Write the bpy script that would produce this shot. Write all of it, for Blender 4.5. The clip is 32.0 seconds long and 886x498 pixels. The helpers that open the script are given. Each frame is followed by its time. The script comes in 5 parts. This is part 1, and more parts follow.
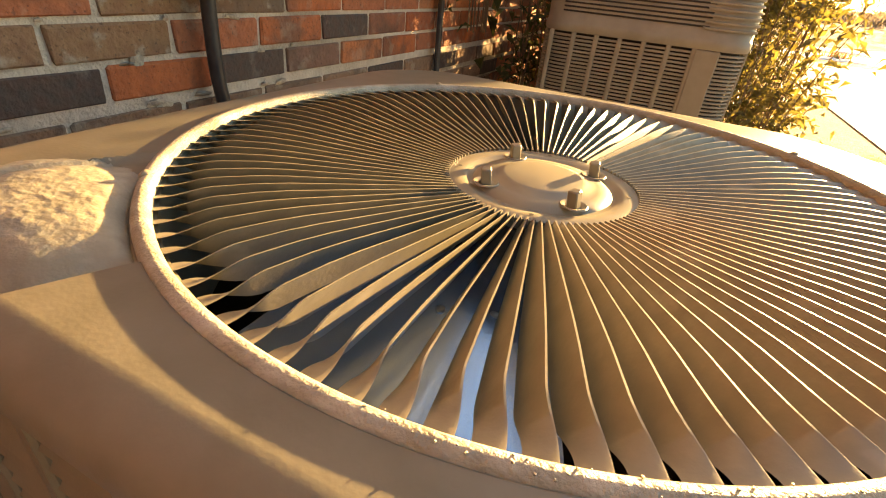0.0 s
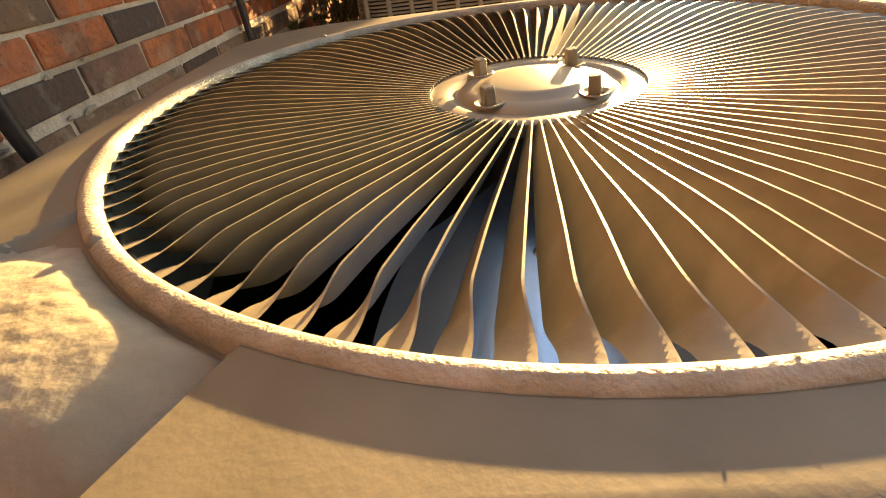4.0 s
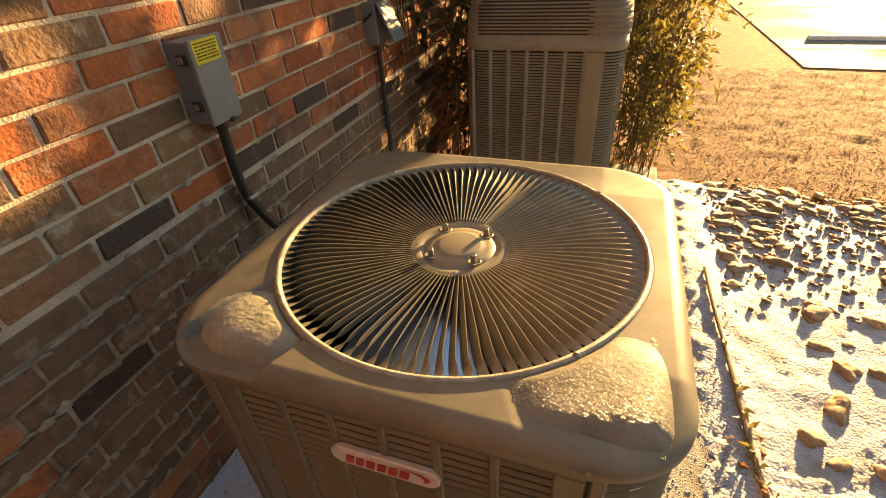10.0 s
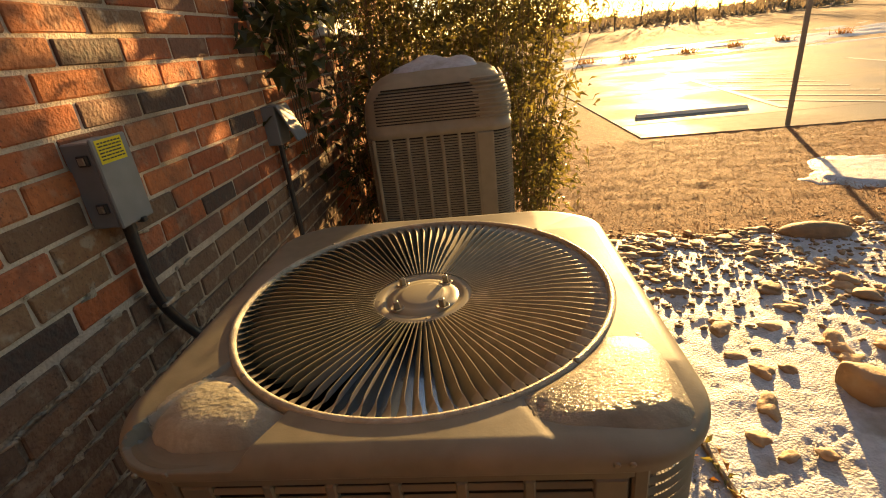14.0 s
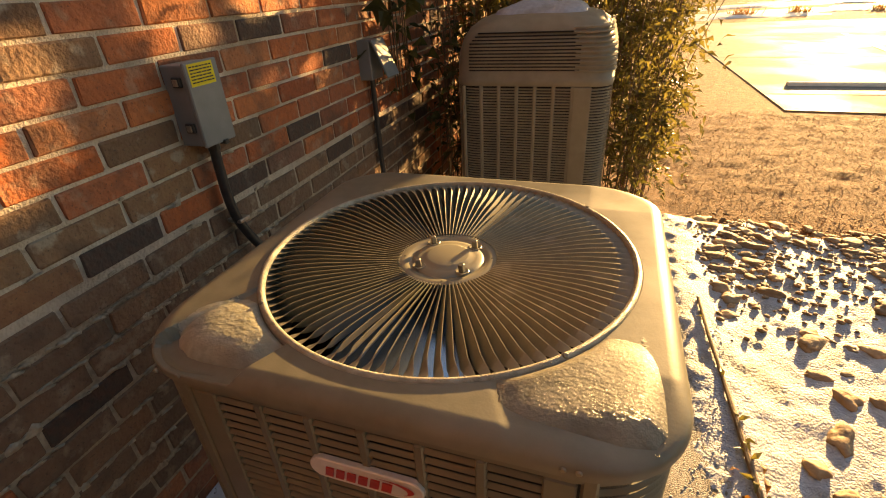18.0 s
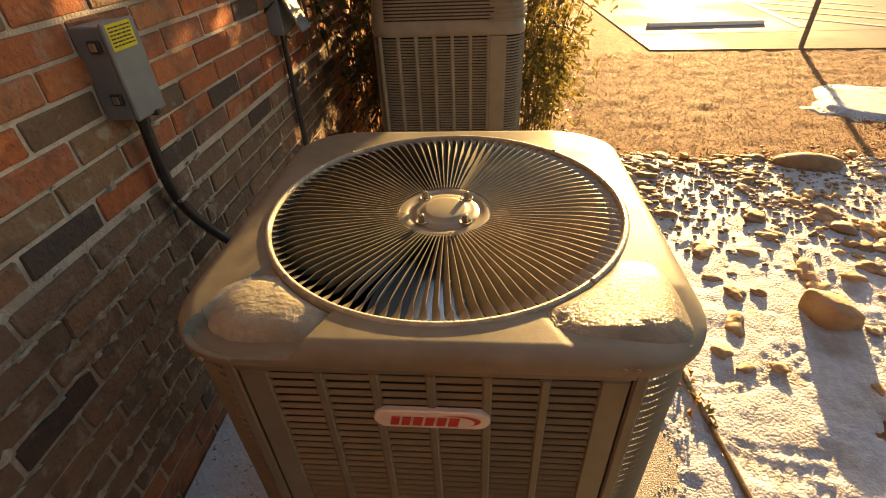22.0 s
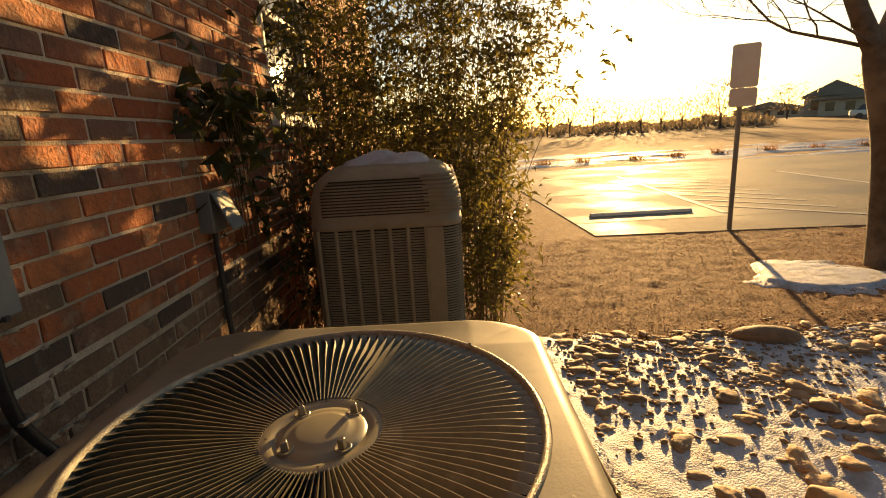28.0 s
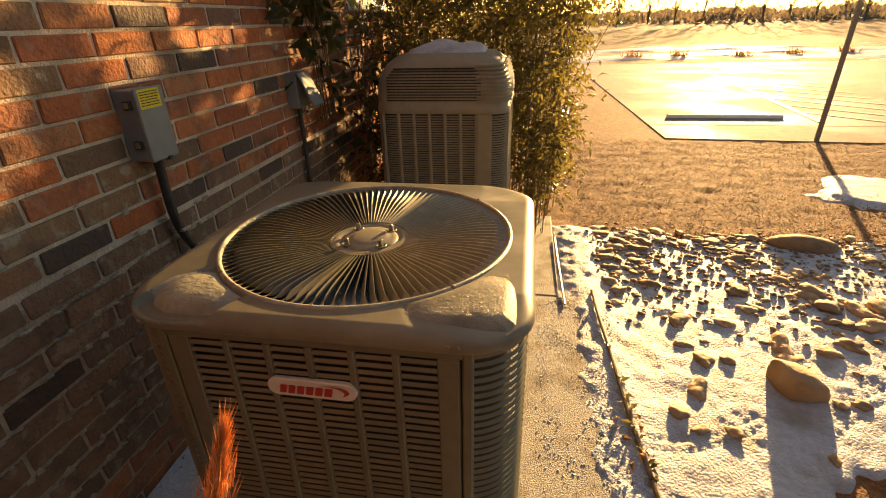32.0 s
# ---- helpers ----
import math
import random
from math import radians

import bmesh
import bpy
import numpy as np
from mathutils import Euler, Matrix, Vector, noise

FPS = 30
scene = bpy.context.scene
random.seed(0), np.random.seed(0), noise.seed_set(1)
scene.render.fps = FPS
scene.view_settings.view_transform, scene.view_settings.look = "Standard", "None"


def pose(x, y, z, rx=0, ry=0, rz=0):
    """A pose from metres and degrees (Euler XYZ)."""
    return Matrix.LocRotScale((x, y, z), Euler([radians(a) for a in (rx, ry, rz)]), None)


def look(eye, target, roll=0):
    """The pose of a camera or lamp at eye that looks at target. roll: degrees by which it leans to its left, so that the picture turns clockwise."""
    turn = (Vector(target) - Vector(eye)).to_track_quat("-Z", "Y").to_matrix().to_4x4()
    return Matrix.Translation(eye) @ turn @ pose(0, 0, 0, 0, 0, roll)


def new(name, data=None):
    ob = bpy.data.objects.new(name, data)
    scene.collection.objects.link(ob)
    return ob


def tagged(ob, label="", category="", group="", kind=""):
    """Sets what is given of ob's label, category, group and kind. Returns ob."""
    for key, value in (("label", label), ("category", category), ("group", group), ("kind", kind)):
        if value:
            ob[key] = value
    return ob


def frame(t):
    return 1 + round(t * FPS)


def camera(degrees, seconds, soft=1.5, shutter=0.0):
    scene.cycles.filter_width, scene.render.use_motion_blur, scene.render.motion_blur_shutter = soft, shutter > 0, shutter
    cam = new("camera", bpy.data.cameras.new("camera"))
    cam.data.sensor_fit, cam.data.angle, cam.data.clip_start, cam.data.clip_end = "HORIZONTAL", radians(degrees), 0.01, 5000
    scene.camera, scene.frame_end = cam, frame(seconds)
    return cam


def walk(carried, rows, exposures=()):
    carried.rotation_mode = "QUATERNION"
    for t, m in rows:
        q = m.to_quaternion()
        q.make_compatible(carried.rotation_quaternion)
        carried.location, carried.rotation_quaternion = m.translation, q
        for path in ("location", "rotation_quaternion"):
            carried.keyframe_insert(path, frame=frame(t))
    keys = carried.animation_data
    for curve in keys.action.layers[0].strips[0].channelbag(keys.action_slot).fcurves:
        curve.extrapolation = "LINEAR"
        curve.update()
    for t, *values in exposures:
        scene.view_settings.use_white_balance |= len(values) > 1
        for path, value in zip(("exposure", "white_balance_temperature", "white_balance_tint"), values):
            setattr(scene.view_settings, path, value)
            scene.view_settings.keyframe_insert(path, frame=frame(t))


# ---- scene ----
cam = camera(86.4, 32.0, soft=1.1)

PATH = [
    (0, (0.091, -0.427, 1.091), (-0.601, 1.16, 0.089), 6.0),
    (0.5, (0.081, -0.435, 1.085), (-0.431, 1.262, 0.158), 4.8),
    (1, (0.057, -0.485, 1.212), (-0.357, 1.23, 0.271), 6.6),
    (1.5, (0.103, -0.577, 1.361), (-0.392, 1.077, 0.351), 6.9),
    (2, (0.131, -0.624, 1.399), (-0.4, 0.988, 0.341), 4.5),
    (2.5, (0.036, -0.536, 1.296), (-0.481, 1.069, 0.22), -1.8),
    (3, (-0.056, -0.464, 1.14), (-0.423, 1.17, 0.047), -6.0),
    (3.5, (-0.059, -0.412, 1.065), (-0.293, 1.223, -0.063), -7.3),
    (5.5, (-0.051, -0.407, 1.038), (-0.12, 1.301, 0.001), -7.0),
    (6, (-0.057, -0.424, 1.067), (-0.114, 1.312, 0.076), -6.3),
    (6.5, (-0.032, -0.484, 1.193), (-0.14, 1.233, 0.172), -6.0),
    (7, (0.111, -0.564, 1.302), (-0.119, 1.124, 0.255), -6.4),
    (7.5, (0.186, -0.645, 1.348), (-0.215, 0.985, 0.261), -6.9),
    (8, (0.2, -0.638, 1.359), (-0.382, 0.93, 0.261), -7.3),
    (8.5, (0.161, -0.543, 1.337), (-0.531, 0.95, 0.199), -6.4),
    (9, (0.149, -0.505, 1.327), (-0.614, 0.916, 0.144), -5.8),
    (9.5, (0.157, -0.613, 1.361), (-0.551, 0.856, 0.202), -4.0),
    (10, (0.23, -0.689, 1.424), (-0.36, 0.85, 0.291), -3.9),
    (10.5, (0.274, -0.633, 1.431), (-0.219, 0.966, 0.336), -3.6),
    (11, (0.284, -0.633, 1.414), (-0.176, 0.989, 0.338), -3.8),
    (11.5, (0.285, -0.691, 1.415), (-0.148, 0.945, 0.35), -4.6),
    (12, (0.277, -0.725, 1.412), (-0.161, 0.91, 0.346), -5.8),
    (12.5, (0.272, -0.734, 1.417), (-0.161, 0.934, 0.402), -6.6),
    (13, (0.195, -0.771, 1.404), (-0.179, 0.974, 0.501), -8.4),
    (13.5, (0.132, -0.75, 1.345), (-0.126, 1.045, 0.502), -8.4),
    (15.5, (0.155, -0.755, 1.374), (-0.029, 1.097, 0.643), -4.0),
    (16, (0.185, -0.79, 1.368), (-0.028, 1.0, 0.5), -2.1),
    (16.5, (0.202, -0.79, 1.36), (-0.103, 0.921, 0.37), -0.8),
    (17, (0.213, -0.766, 1.369), (-0.123, 0.943, 0.387), 0.3),
    (17.5, (0.238, -0.755, 1.374), (-0.283, 0.906, 0.389), -1.2),
    (18, (0.248, -0.709, 1.369), (-0.346, 0.931, 0.39), -3.4),
    (18.5, (0.148, -0.707, 1.379), (-0.361, 0.96, 0.4), -5.0),
    (19, (0.119, -0.747, 1.406), (-0.276, 0.94, 0.406), -5.4),
    (19.5, (0.065, -0.728, 1.39), (-0.234, 0.96, 0.359), -4.0),
    (20, (0.064, -0.722, 1.388), (-0.191, 0.963, 0.341), -3.1),
    (20.5, (0.068, -0.75, 1.39), (-0.14, 0.916, 0.302), -2.6),
    (21, (0.067, -0.763, 1.393), (-0.098, 0.888, 0.276), -2.4),
    (21.5, (0.069, -0.773, 1.397), (-0.079, 0.863, 0.256), -2.6),
    (22, (0.066, -0.782, 1.393), (-0.088, 0.844, 0.238), -2.6),
    (22.5, (0.074, -0.778, 1.404), (-0.082, 0.849, 0.252), -3.0),
    (23, (0.061, -0.784, 1.389), (-0.091, 0.843, 0.236), -3.5),
    (23.5, (0.051, -0.782, 1.376), (-0.106, 0.843, 0.22), -3.9),
    (24, (0.049, -0.692, 1.31), (-0.114, 0.995, 0.248), -3.7),
    (24.5, (0.055, -0.581, 1.183), (-0.033, 1.239, 0.36), -2.5),
    (25, (0.089, -0.535, 1.139), (0.055, 1.37, 0.532), -2.0),
    (25.5, (0.097, -0.536, 1.134), (0.105, 1.408, 0.666), -2.1),
    (26, (0.095, -0.541, 1.133), (0.129, 1.42, 0.741), -2.8),
    (26.5, (0.149, -0.544, 1.16), (0.252, 1.431, 0.857), -3.7),
    (28.5, (0.224, -0.675, 1.374), (0.112, 1.239, 0.807), -3.6),
    (29, (0.273, -0.765, 1.377), (0.083, 1.105, 0.693), -3.9),
    (29.5, (0.339, -0.901, 1.392), (0.092, 0.913, 0.586), -2.9),
    (30, (0.355, -0.965, 1.394), (0.11, 0.818, 0.52), -1.2),
    (30.5, (0.351, -0.986, 1.391), (0.084, 0.776, 0.483), -0.6),
    (31, (0.352, -0.98, 1.387), (0.057, 0.781, 0.486), -0.7),
    (31.5, (0.354, -0.97, 1.386), (0.05, 0.798, 0.503), -1.1),
    (32, (0.349, -0.966, 1.385), (0.027, 0.805, 0.513), -1.6),
]
EXPOSURES = [(t, e + 0.60, 11200, 13) for t, e in ((0.0, 2.85), (0.5, 2.45), (1.0, 2.0), (2.0, 1.95), (3.0, 2.8), (6.0, 2.6), (7.0, 2.15), (8.0, 2.2), (9.0, 2.65), (10.0, 2.05), (11.0, 1.75), (13.0, 1.7), (16.0, 1.35), (18.0, 1.75), (19.0, 1.8), (23.0, 2.0), (24.0, 2.05), (25.0, 1.45), (26.0, 0.8), (29.0, 0.95), (32.0, 1.5))]
walk(cam, [(t, look(eye, target, roll)) for t, eye, target, roll in PATH], EXPOSURES)

# ---- light ----
SUN_AZ, SUN_EL = 20.5, 7.5
world = bpy.data.worlds.new("sky")
scene.world = world
world.use_nodes = True
wn = world.node_tree.nodes
sky = wn.new("ShaderNodeTexSky")
sky.sky_type = "NISHITA"
sky.sun_disc = False
sky.sun_elevation = radians(SUN_EL)
sky.sun_rotation = radians(SUN_AZ)
sky.air_density, sky.dust_density, sky.ozone_density = 1.0, 0.6, 3.0
wn["Background"].inputs[1].default_value = 0.079
world.node_tree.links.new(sky.outputs[0], wn["Background"].inputs[0])

sun_data = bpy.data.lights.new("sun", "SUN")
sun_data.energy, sun_data.angle, sun_data.color = 4.6, radians(0.7), (1.0, 0.72, 0.40)
sun = new("sun", sun_data)
SUN_WAY = Vector((math.sin(radians(SUN_AZ)) * math.cos(radians(SUN_EL)), math.cos(radians(SUN_AZ)) * math.cos(radians(SUN_EL)), math.sin(radians(SUN_EL))))
sun.matrix_world = look(SUN_WAY * 40, (0, 0, 0))


# ---- materials ----
def mat(name, c1, c2, scale=12.0, rough=0.6, metal=0.0, bump=0.15, bscale=120.0, c3=None, big=2.0, cut=(0.5, 0.7), rand=0.0, spec=0.5, rough2=None, island=False):
    """A painted or natural surface: two colours mixed by fine noise, a third by a coarse one, and a fine relief."""
    m = bpy.data.materials.new(name)
    m.use_nodes = True
    nt = m.node_tree
    n, l = nt.nodes, nt.links
    bsdf = n["Principled BSDF"]
    pos = n.new("ShaderNodeNewGeometry")

    def tex(s, detail=6.0):
        t = n.new("ShaderNodeTexNoise")
        t.inputs["Scale"].default_value, t.inputs["Detail"].default_value = s, detail
        l.new(pos.outputs["Position"], t.inputs["Vector"])
        return t

    def ramp(src, lo, hi):
        r = n.new("ShaderNodeMapRange")
        r.inputs[1].default_value, r.inputs[2].default_value = lo, hi
        l.new(src, r.inputs[0])
        return r.outputs[0]

    def mix(fac, a, b):
        x = n.new("ShaderNodeMix")
        x.data_type = "RGBA"
        l.new(fac, x.inputs[0])
        for sock, v in ((x.inputs[6], a), (x.inputs[7], b)):
            if isinstance(v, tuple):
                sock.default_value = (*v, 1)
            else:
                l.new(v, sock)
        return x.outputs[2]

    t1 = tex(scale)
    col = mix(ramp(t1.outputs[0], 0.35, 0.65), c1, c2)
    if c3:
        t2 = tex(big, 8.0)
        f = ramp(t2.outputs[0], *cut)
        col = mix(f, col, c3)
        if rough2 is not None:
            mr = n.new("ShaderNodeMix")
            mr.inputs[2].default_value, mr.inputs[3].default_value = rough, rough2
            l.new(f, mr.inputs[0])
            l.new(mr.outputs[0], bsdf.inputs["Roughness"])
    if rand:
        if island:
            src = pos.outputs["Random Per Island"]
        else:
            src = n.new("ShaderNodeObjectInfo").outputs["Random"]
        h = n.new("ShaderNodeHueSaturation")
        mr = n.new("ShaderNodeMapRange")
        mr.inputs[3].default_value, mr.inputs[4].default_value = 1 - rand, 1 + rand
        l.new(src, mr.inputs[0])
        l.new(mr.outputs[0], h.inputs["Value"])
        l.new(col, h.inputs["Color"])
        col = h.outputs[0]
    l.new(col, bsdf.inputs["Base Color"])
    if rough2 is None:
        bsdf.inputs["Roughness"].default_value = rough
    bsdf.inputs["Metallic"].default_value = metal
    bsdf.inputs["Specular IOR Level"].default_value = spec
    if bump:
        b = n.new("ShaderNodeBump")
        b.inputs["Strength"].default_value, b.inputs["Distance"].default_value = bump, 0.01
        t3 = tex(bscale)
        l.new(t3.outputs[0], b.inputs["Height"])
        l.new(b.outputs[0], bsdf.inputs["Normal"])
    return m


def brick_mat(name, island, tones, stain, pale):
    m = bpy.data.materials.new(name)
    m.use_nodes = True
    nt = m.node_tree
    n, l = nt.nodes, nt.links
    bsdf = n["Principled BSDF"]
    pos = n.new("ShaderNodeNewGeometry")
    src = pos.outputs["Random Per Island"] if island else n.new("ShaderNodeObjectInfo").outputs["Random"]
    r = n.new("ShaderNodeValToRGB")
    r.color_ramp.interpolation = "CONSTANT"
    e = r.color_ramp.elements
    e[0].position, e[0].color = tones[0][0], (*tones[0][1], 1)
    e[1].position, e[1].color = tones[1][0], (*tones[1][1], 1)
    for p, c in tones[2:]:
        k = e.new(p)
        k.color = (*c, 1)
    l.new(src, r.inputs[0])

    def tex(s, detail=7.0):
        t = n.new("ShaderNodeTexNoise")
        t.inputs["Scale"].default_value, t.inputs["Detail"].default_value = s, detail
        l.new(pos.outputs["Position"], t.inputs["Vector"])
        return t.outputs[0]

    def step(src_, lo, hi, a=0.0, b=1.0):
        k = n.new("ShaderNodeMapRange")
        for i, v in enumerate((lo, hi, a, b)):
            k.inputs[i + 1].default_value = v
        l.new(src_, k.inputs[0])
        return k.outputs[0]

    def mix(fac, a, b, kind="MIX"):
        x = n.new("ShaderNodeMix")
        x.data_type, x.blend_type = "RGBA", kind
        if isinstance(fac, float):
            x.inputs[0].default_value = fac
        else:
            l.new(fac, x.inputs[0])
        for sock, v in ((x.inputs[6], a), (x.inputs[7], b)):
            if isinstance(v, tuple):
                sock.default_value = (*v, 1)
            else:
                l.new(v, sock)
        return x.outputs[2]

    col = mix(step(tex(45), 0.35, 0.75, 0.0, 0.45), r.outputs[0], (0.16, 0.06, 0.035))
    col = mix(step(tex(11), 0.52, 0.66, 0.0, 0.62), col, (0.095, 0.058, 0.042))
    col = mix(step(tex(3.1), 0.42, 0.62, 0.0, stain), col, (0.165, 0.12, 0.085))
    col = mix(step(tex(19), 0.57, 0.66, 0.0, pale), col, (0.38, 0.31, 0.24))
    col = mix(step(tex(150), 0.60, 0.68, 0.0, 0.55), col, (0.05, 0.032, 0.025))
    l.new(col, bsdf.inputs["Base Color"])
    bsdf.inputs["Roughness"].default_value = 0.85
    b = n.new("ShaderNodeBump")
    b.inputs["Strength"].default_value, b.inputs["Distance"].default_value = 0.8, 0.008
    l.new(tex(85), b.inputs["Height"])
    l.new(b.outputs[0], bsdf.inputs["Normal"])
    return m


M_PAINT = mat("tan_paint", (0.124, 0.114, 0.080), (0.145, 0.133, 0.094), 30, 0.42, 0, 0.05, 400, (0.118, 0.108, 0.079), 5, (0.55, 0.75), rough2=0.6)
M_CAP = mat("tan_paint_frosted", (0.140, 0.130, 0.096), (0.164, 0.152, 0.115), 40, 0.44, 0, 0.03, 300, (0.21, 0.197, 0.158), 7, (0.52, 0.72), rough2=0.56, spec=0.42)
M_RIM = mat("frosted_rim_paint", (0.33, 0.305, 0.24), (0.25, 0.23, 0.175), 90, 0.42, 0, 0.35, 420, (0.42, 0.395, 0.33), 30, (0.5, 0.68))
M_HUB = mat("smooth_tan_paint", (0.22, 0.203, 0.152), (0.24, 0.222, 0.168), 25, 0.36, 0, 0.0, 300, (0.28, 0.262, 0.212), 12, (0.6, 0.75), rough2=0.55)
M_GUARD = mat("guard_paint", (0.18, 0.165, 0.125), (0.215, 0.197, 0.15), 60, 0.42, 0.0, 0.04, 300, (0.26, 0.24, 0.195), 20, (0.6, 0.7))
M_UNIT2 = mat("weathered_tan_paint", (0.24, 0.205, 0.15), (0.28, 0.24, 0.18), 20, 0.5, 0, 0.05, 300, (0.20, 0.17, 0.125), 4, (0.5, 0.7))
M_COIL = mat("dark_coil", (0.02, 0.016, 0.012), (0.032, 0.025, 0.018), 80, 0.6, 0.3, 0.3, 500)
# the sky's blue reflection on the blades is put into their colour
M_FAN = mat("sky_tinted_metal", (0.46, 0.60, 0.80), (0.54, 0.68, 0.86), 15, 0.20, 0.85, 0.02, 200, (0.36, 0.42, 0.5), 5, (0.62, 0.78), rough2=0.4)
M_MOTOR = mat("black_motor", (0.03, 0.03, 0.03), (0.06, 0.055, 0.05), 30, 0.45, 0.2, 0.1, 200)
M_STEEL = mat("zinc_steel", (0.5, 0.48, 0.45), (0.38, 0.36, 0.34), 120, 0.35, 0.9, 0.1, 400)
M_SNOW = mat("snow", (0.47, 0.495, 0.565), (0.375, 0.395, 0.46), 40, 0.6, 0, 0.75, 105, (0.25, 0.225, 0.20), 6, (0.5, 0.72))
# paler copy of the snow, lifted in colour to brighten the shaded strip
M_SNOW_LIFTED = mat("pitted_snow", (0.70, 0.71, 0.76), (0.60, 0.61, 0.66), 40, 0.6, 0, 0.8, 90, (0.16, 0.14, 0.12), 60, (0.64, 0.68))
M_MORTAR = mat("mortar", (0.66, 0.56, 0.46), (0.55, 0.46, 0.37), 50, 0.95, 0, 0.7, 160, (0.32, 0.255, 0.19), 3, (0.5, 0.68))
RED_TONES = ((0.00, (0.505, 0.131, 0.045)), (0.18, (0.566, 0.172, 0.062)), (0.34, (0.398, 0.099, 0.039)), (0.50, (0.519, 0.189, 0.084)), (0.62, (0.337, 0.115, 0.062)), (0.72, (0.458, 0.137, 0.062)), (0.84, (0.542, 0.150, 0.056)), (0.93, (0.241, 0.115, 0.078)))
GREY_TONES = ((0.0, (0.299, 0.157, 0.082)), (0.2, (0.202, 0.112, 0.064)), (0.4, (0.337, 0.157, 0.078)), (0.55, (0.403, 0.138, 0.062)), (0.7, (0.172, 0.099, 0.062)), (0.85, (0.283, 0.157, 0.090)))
M_BRICK = brick_mat("fired_clay", False, RED_TONES, 0.15, 0.3)
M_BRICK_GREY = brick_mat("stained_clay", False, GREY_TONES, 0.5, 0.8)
M_BRICK_LOW = brick_mat("low_course_clay", False, ((0.0, (0.270, 0.155, 0.095)), (0.3, (0.209, 0.128, 0.084)), (0.6, (0.304, 0.162, 0.092)), (0.85, (0.162, 0.108, 0.074))), 0.5, 0.5)
M_BRICK_DARK = brick_mat("charcoal_clay", False, ((0.0, (0.052, 0.040, 0.035)), (0.5, (0.074, 0.056, 0.047))), 0.0, 0.25)
M_BRICK_FAR = brick_mat("fired_clay_joined", True, RED_TONES + ((0.97, (0.06, 0.05, 0.05)),), 0.35, 0.4)
M_CONCRETE = mat("frosted_concrete", (0.26, 0.225, 0.18), (0.56, 0.54, 0.51), 170, 0.8, 0, 0.8, 240, (0.23, 0.195, 0.155), 9, (0.47, 0.62))
M_PAVE = mat("damp_pavement", (0.21, 0.185, 0.16), (0.165, 0.145, 0.125), 9, 0.85, 0, 0.3, 60, (0.13, 0.115, 0.10), 0.7, (0.45, 0.6), rough2=0.6, spec=0.18)
M_ROCK = mat("river_stone", (0.44, 0.285, 0.165), (0.31, 0.195, 0.115), 18, 0.75, 0, 0.45, 60, (0.46, 0.34, 0.23), 9, (0.5, 0.7), rand=0.38)
M_BARK = mat("bark", (0.16, 0.12, 0.09), (0.09, 0.07, 0.05), 14, 0.9, 0, 0.9, 40, (0.22, 0.18, 0.14), 3, (0.5, 0.7))
M_TWIG = mat("twig", (0.17, 0.10, 0.06), (0.10, 0.06, 0.035), 40, 0.75, 0, 0.3, 200)
M_BOX = mat("grey_enamel", (0.17, 0.184, 0.193), (0.20, 0.213, 0.222), 20, 0.42, 0.0, 0.05, 300, (0.18, 0.185, 0.185), 8, (0.55, 0.75))
M_CONDUIT = mat("black_conduit", (0.022, 0.022, 0.024), (0.04, 0.038, 0.037), 50, 0.42, 0, 0.1, 200)
M_LABEL = mat("yellow_label", (0.75, 0.60, 0.03), (0.68, 0.53, 0.03), 60, 0.5, 0, 0.0)
M_INK = mat("black_ink", (0.02, 0.02, 0.02), (0.04, 0.04, 0.04), 60, 0.6, 0, 0.0)
M_BADGE = mat("badge_silver", (0.62, 0.57, 0.52), (0.68, 0.63, 0.58), 60, 0.35, 0.2, 0.03, 300)
M_RED = mat("badge_red", (0.42, 0.03, 0.02), (0.36, 0.03, 0.02), 60, 0.4, 0, 0.0)
M_WOOD = mat("white_trim", (0.75, 0.73, 0.68), (0.66, 0.64, 0.6), 20, 0.6, 0, 0.1, 100)
M_STRAW = mat("dry_plume", (0.80, 0.40, 0.20), (0.60, 0.23, 0.10), 80, 0.7, 0, 0.1, 200, rand=0.35, island=True)


def ice_mat(name, c1, c2, c3, relief, scale):
    """Old ice: a cloudy body under a clear wet skin, whose ripples glint in the low sun."""
    m = mat(name, c1, c2, 70, 0.5, 0, 0.13, 260, c3, 16, (0.42, 0.66))
    nt = m.node_tree
    bsdf = nt.nodes["Principled BSDF"]
    bsdf.inputs["Coat Weight"].default_value = 0.2
    bsdf.inputs["Coat Roughness"].default_value = 0.2
    bsdf.inputs["Specular IOR Level"].default_value = 0.15
    bsdf.inputs["Subsurface Weight"].default_value = 0.7
    bsdf.inputs["Subsurface Radius"].default_value = (1.0, 0.9, 0.7)
    bsdf.inputs["Subsurface Scale"].default_value = 0.012
    pos = nt.nodes.new("ShaderNodeNewGeometry")
    stretch = nt.nodes.new("ShaderNodeMapping")
    stretch.inputs["Scale"].default_value = (0.55, 1.5, 1.0)
    nt.links.new(pos.outputs["Position"], stretch.inputs["Vector"])
    t = nt.nodes.new("ShaderNodeTexNoise")
    t.inputs["Scale"].default_value, t.inputs["Detail"].default_value, t.inputs["Distortion"].default_value = scale, 3.0, 0.8
    nt.links.new(stretch.outputs[0], t.inputs["Vector"])
    b = nt.nodes.new("ShaderNodeBump")
    b.inputs["Strength"].default_value, b.inputs["Distance"].default_value = relief, 0.006
    nt.links.new(t.outputs[0], b.inputs["Height"])
    nt.links.new(b.outputs[0], bsdf.inputs["Coat Normal"])
    return m


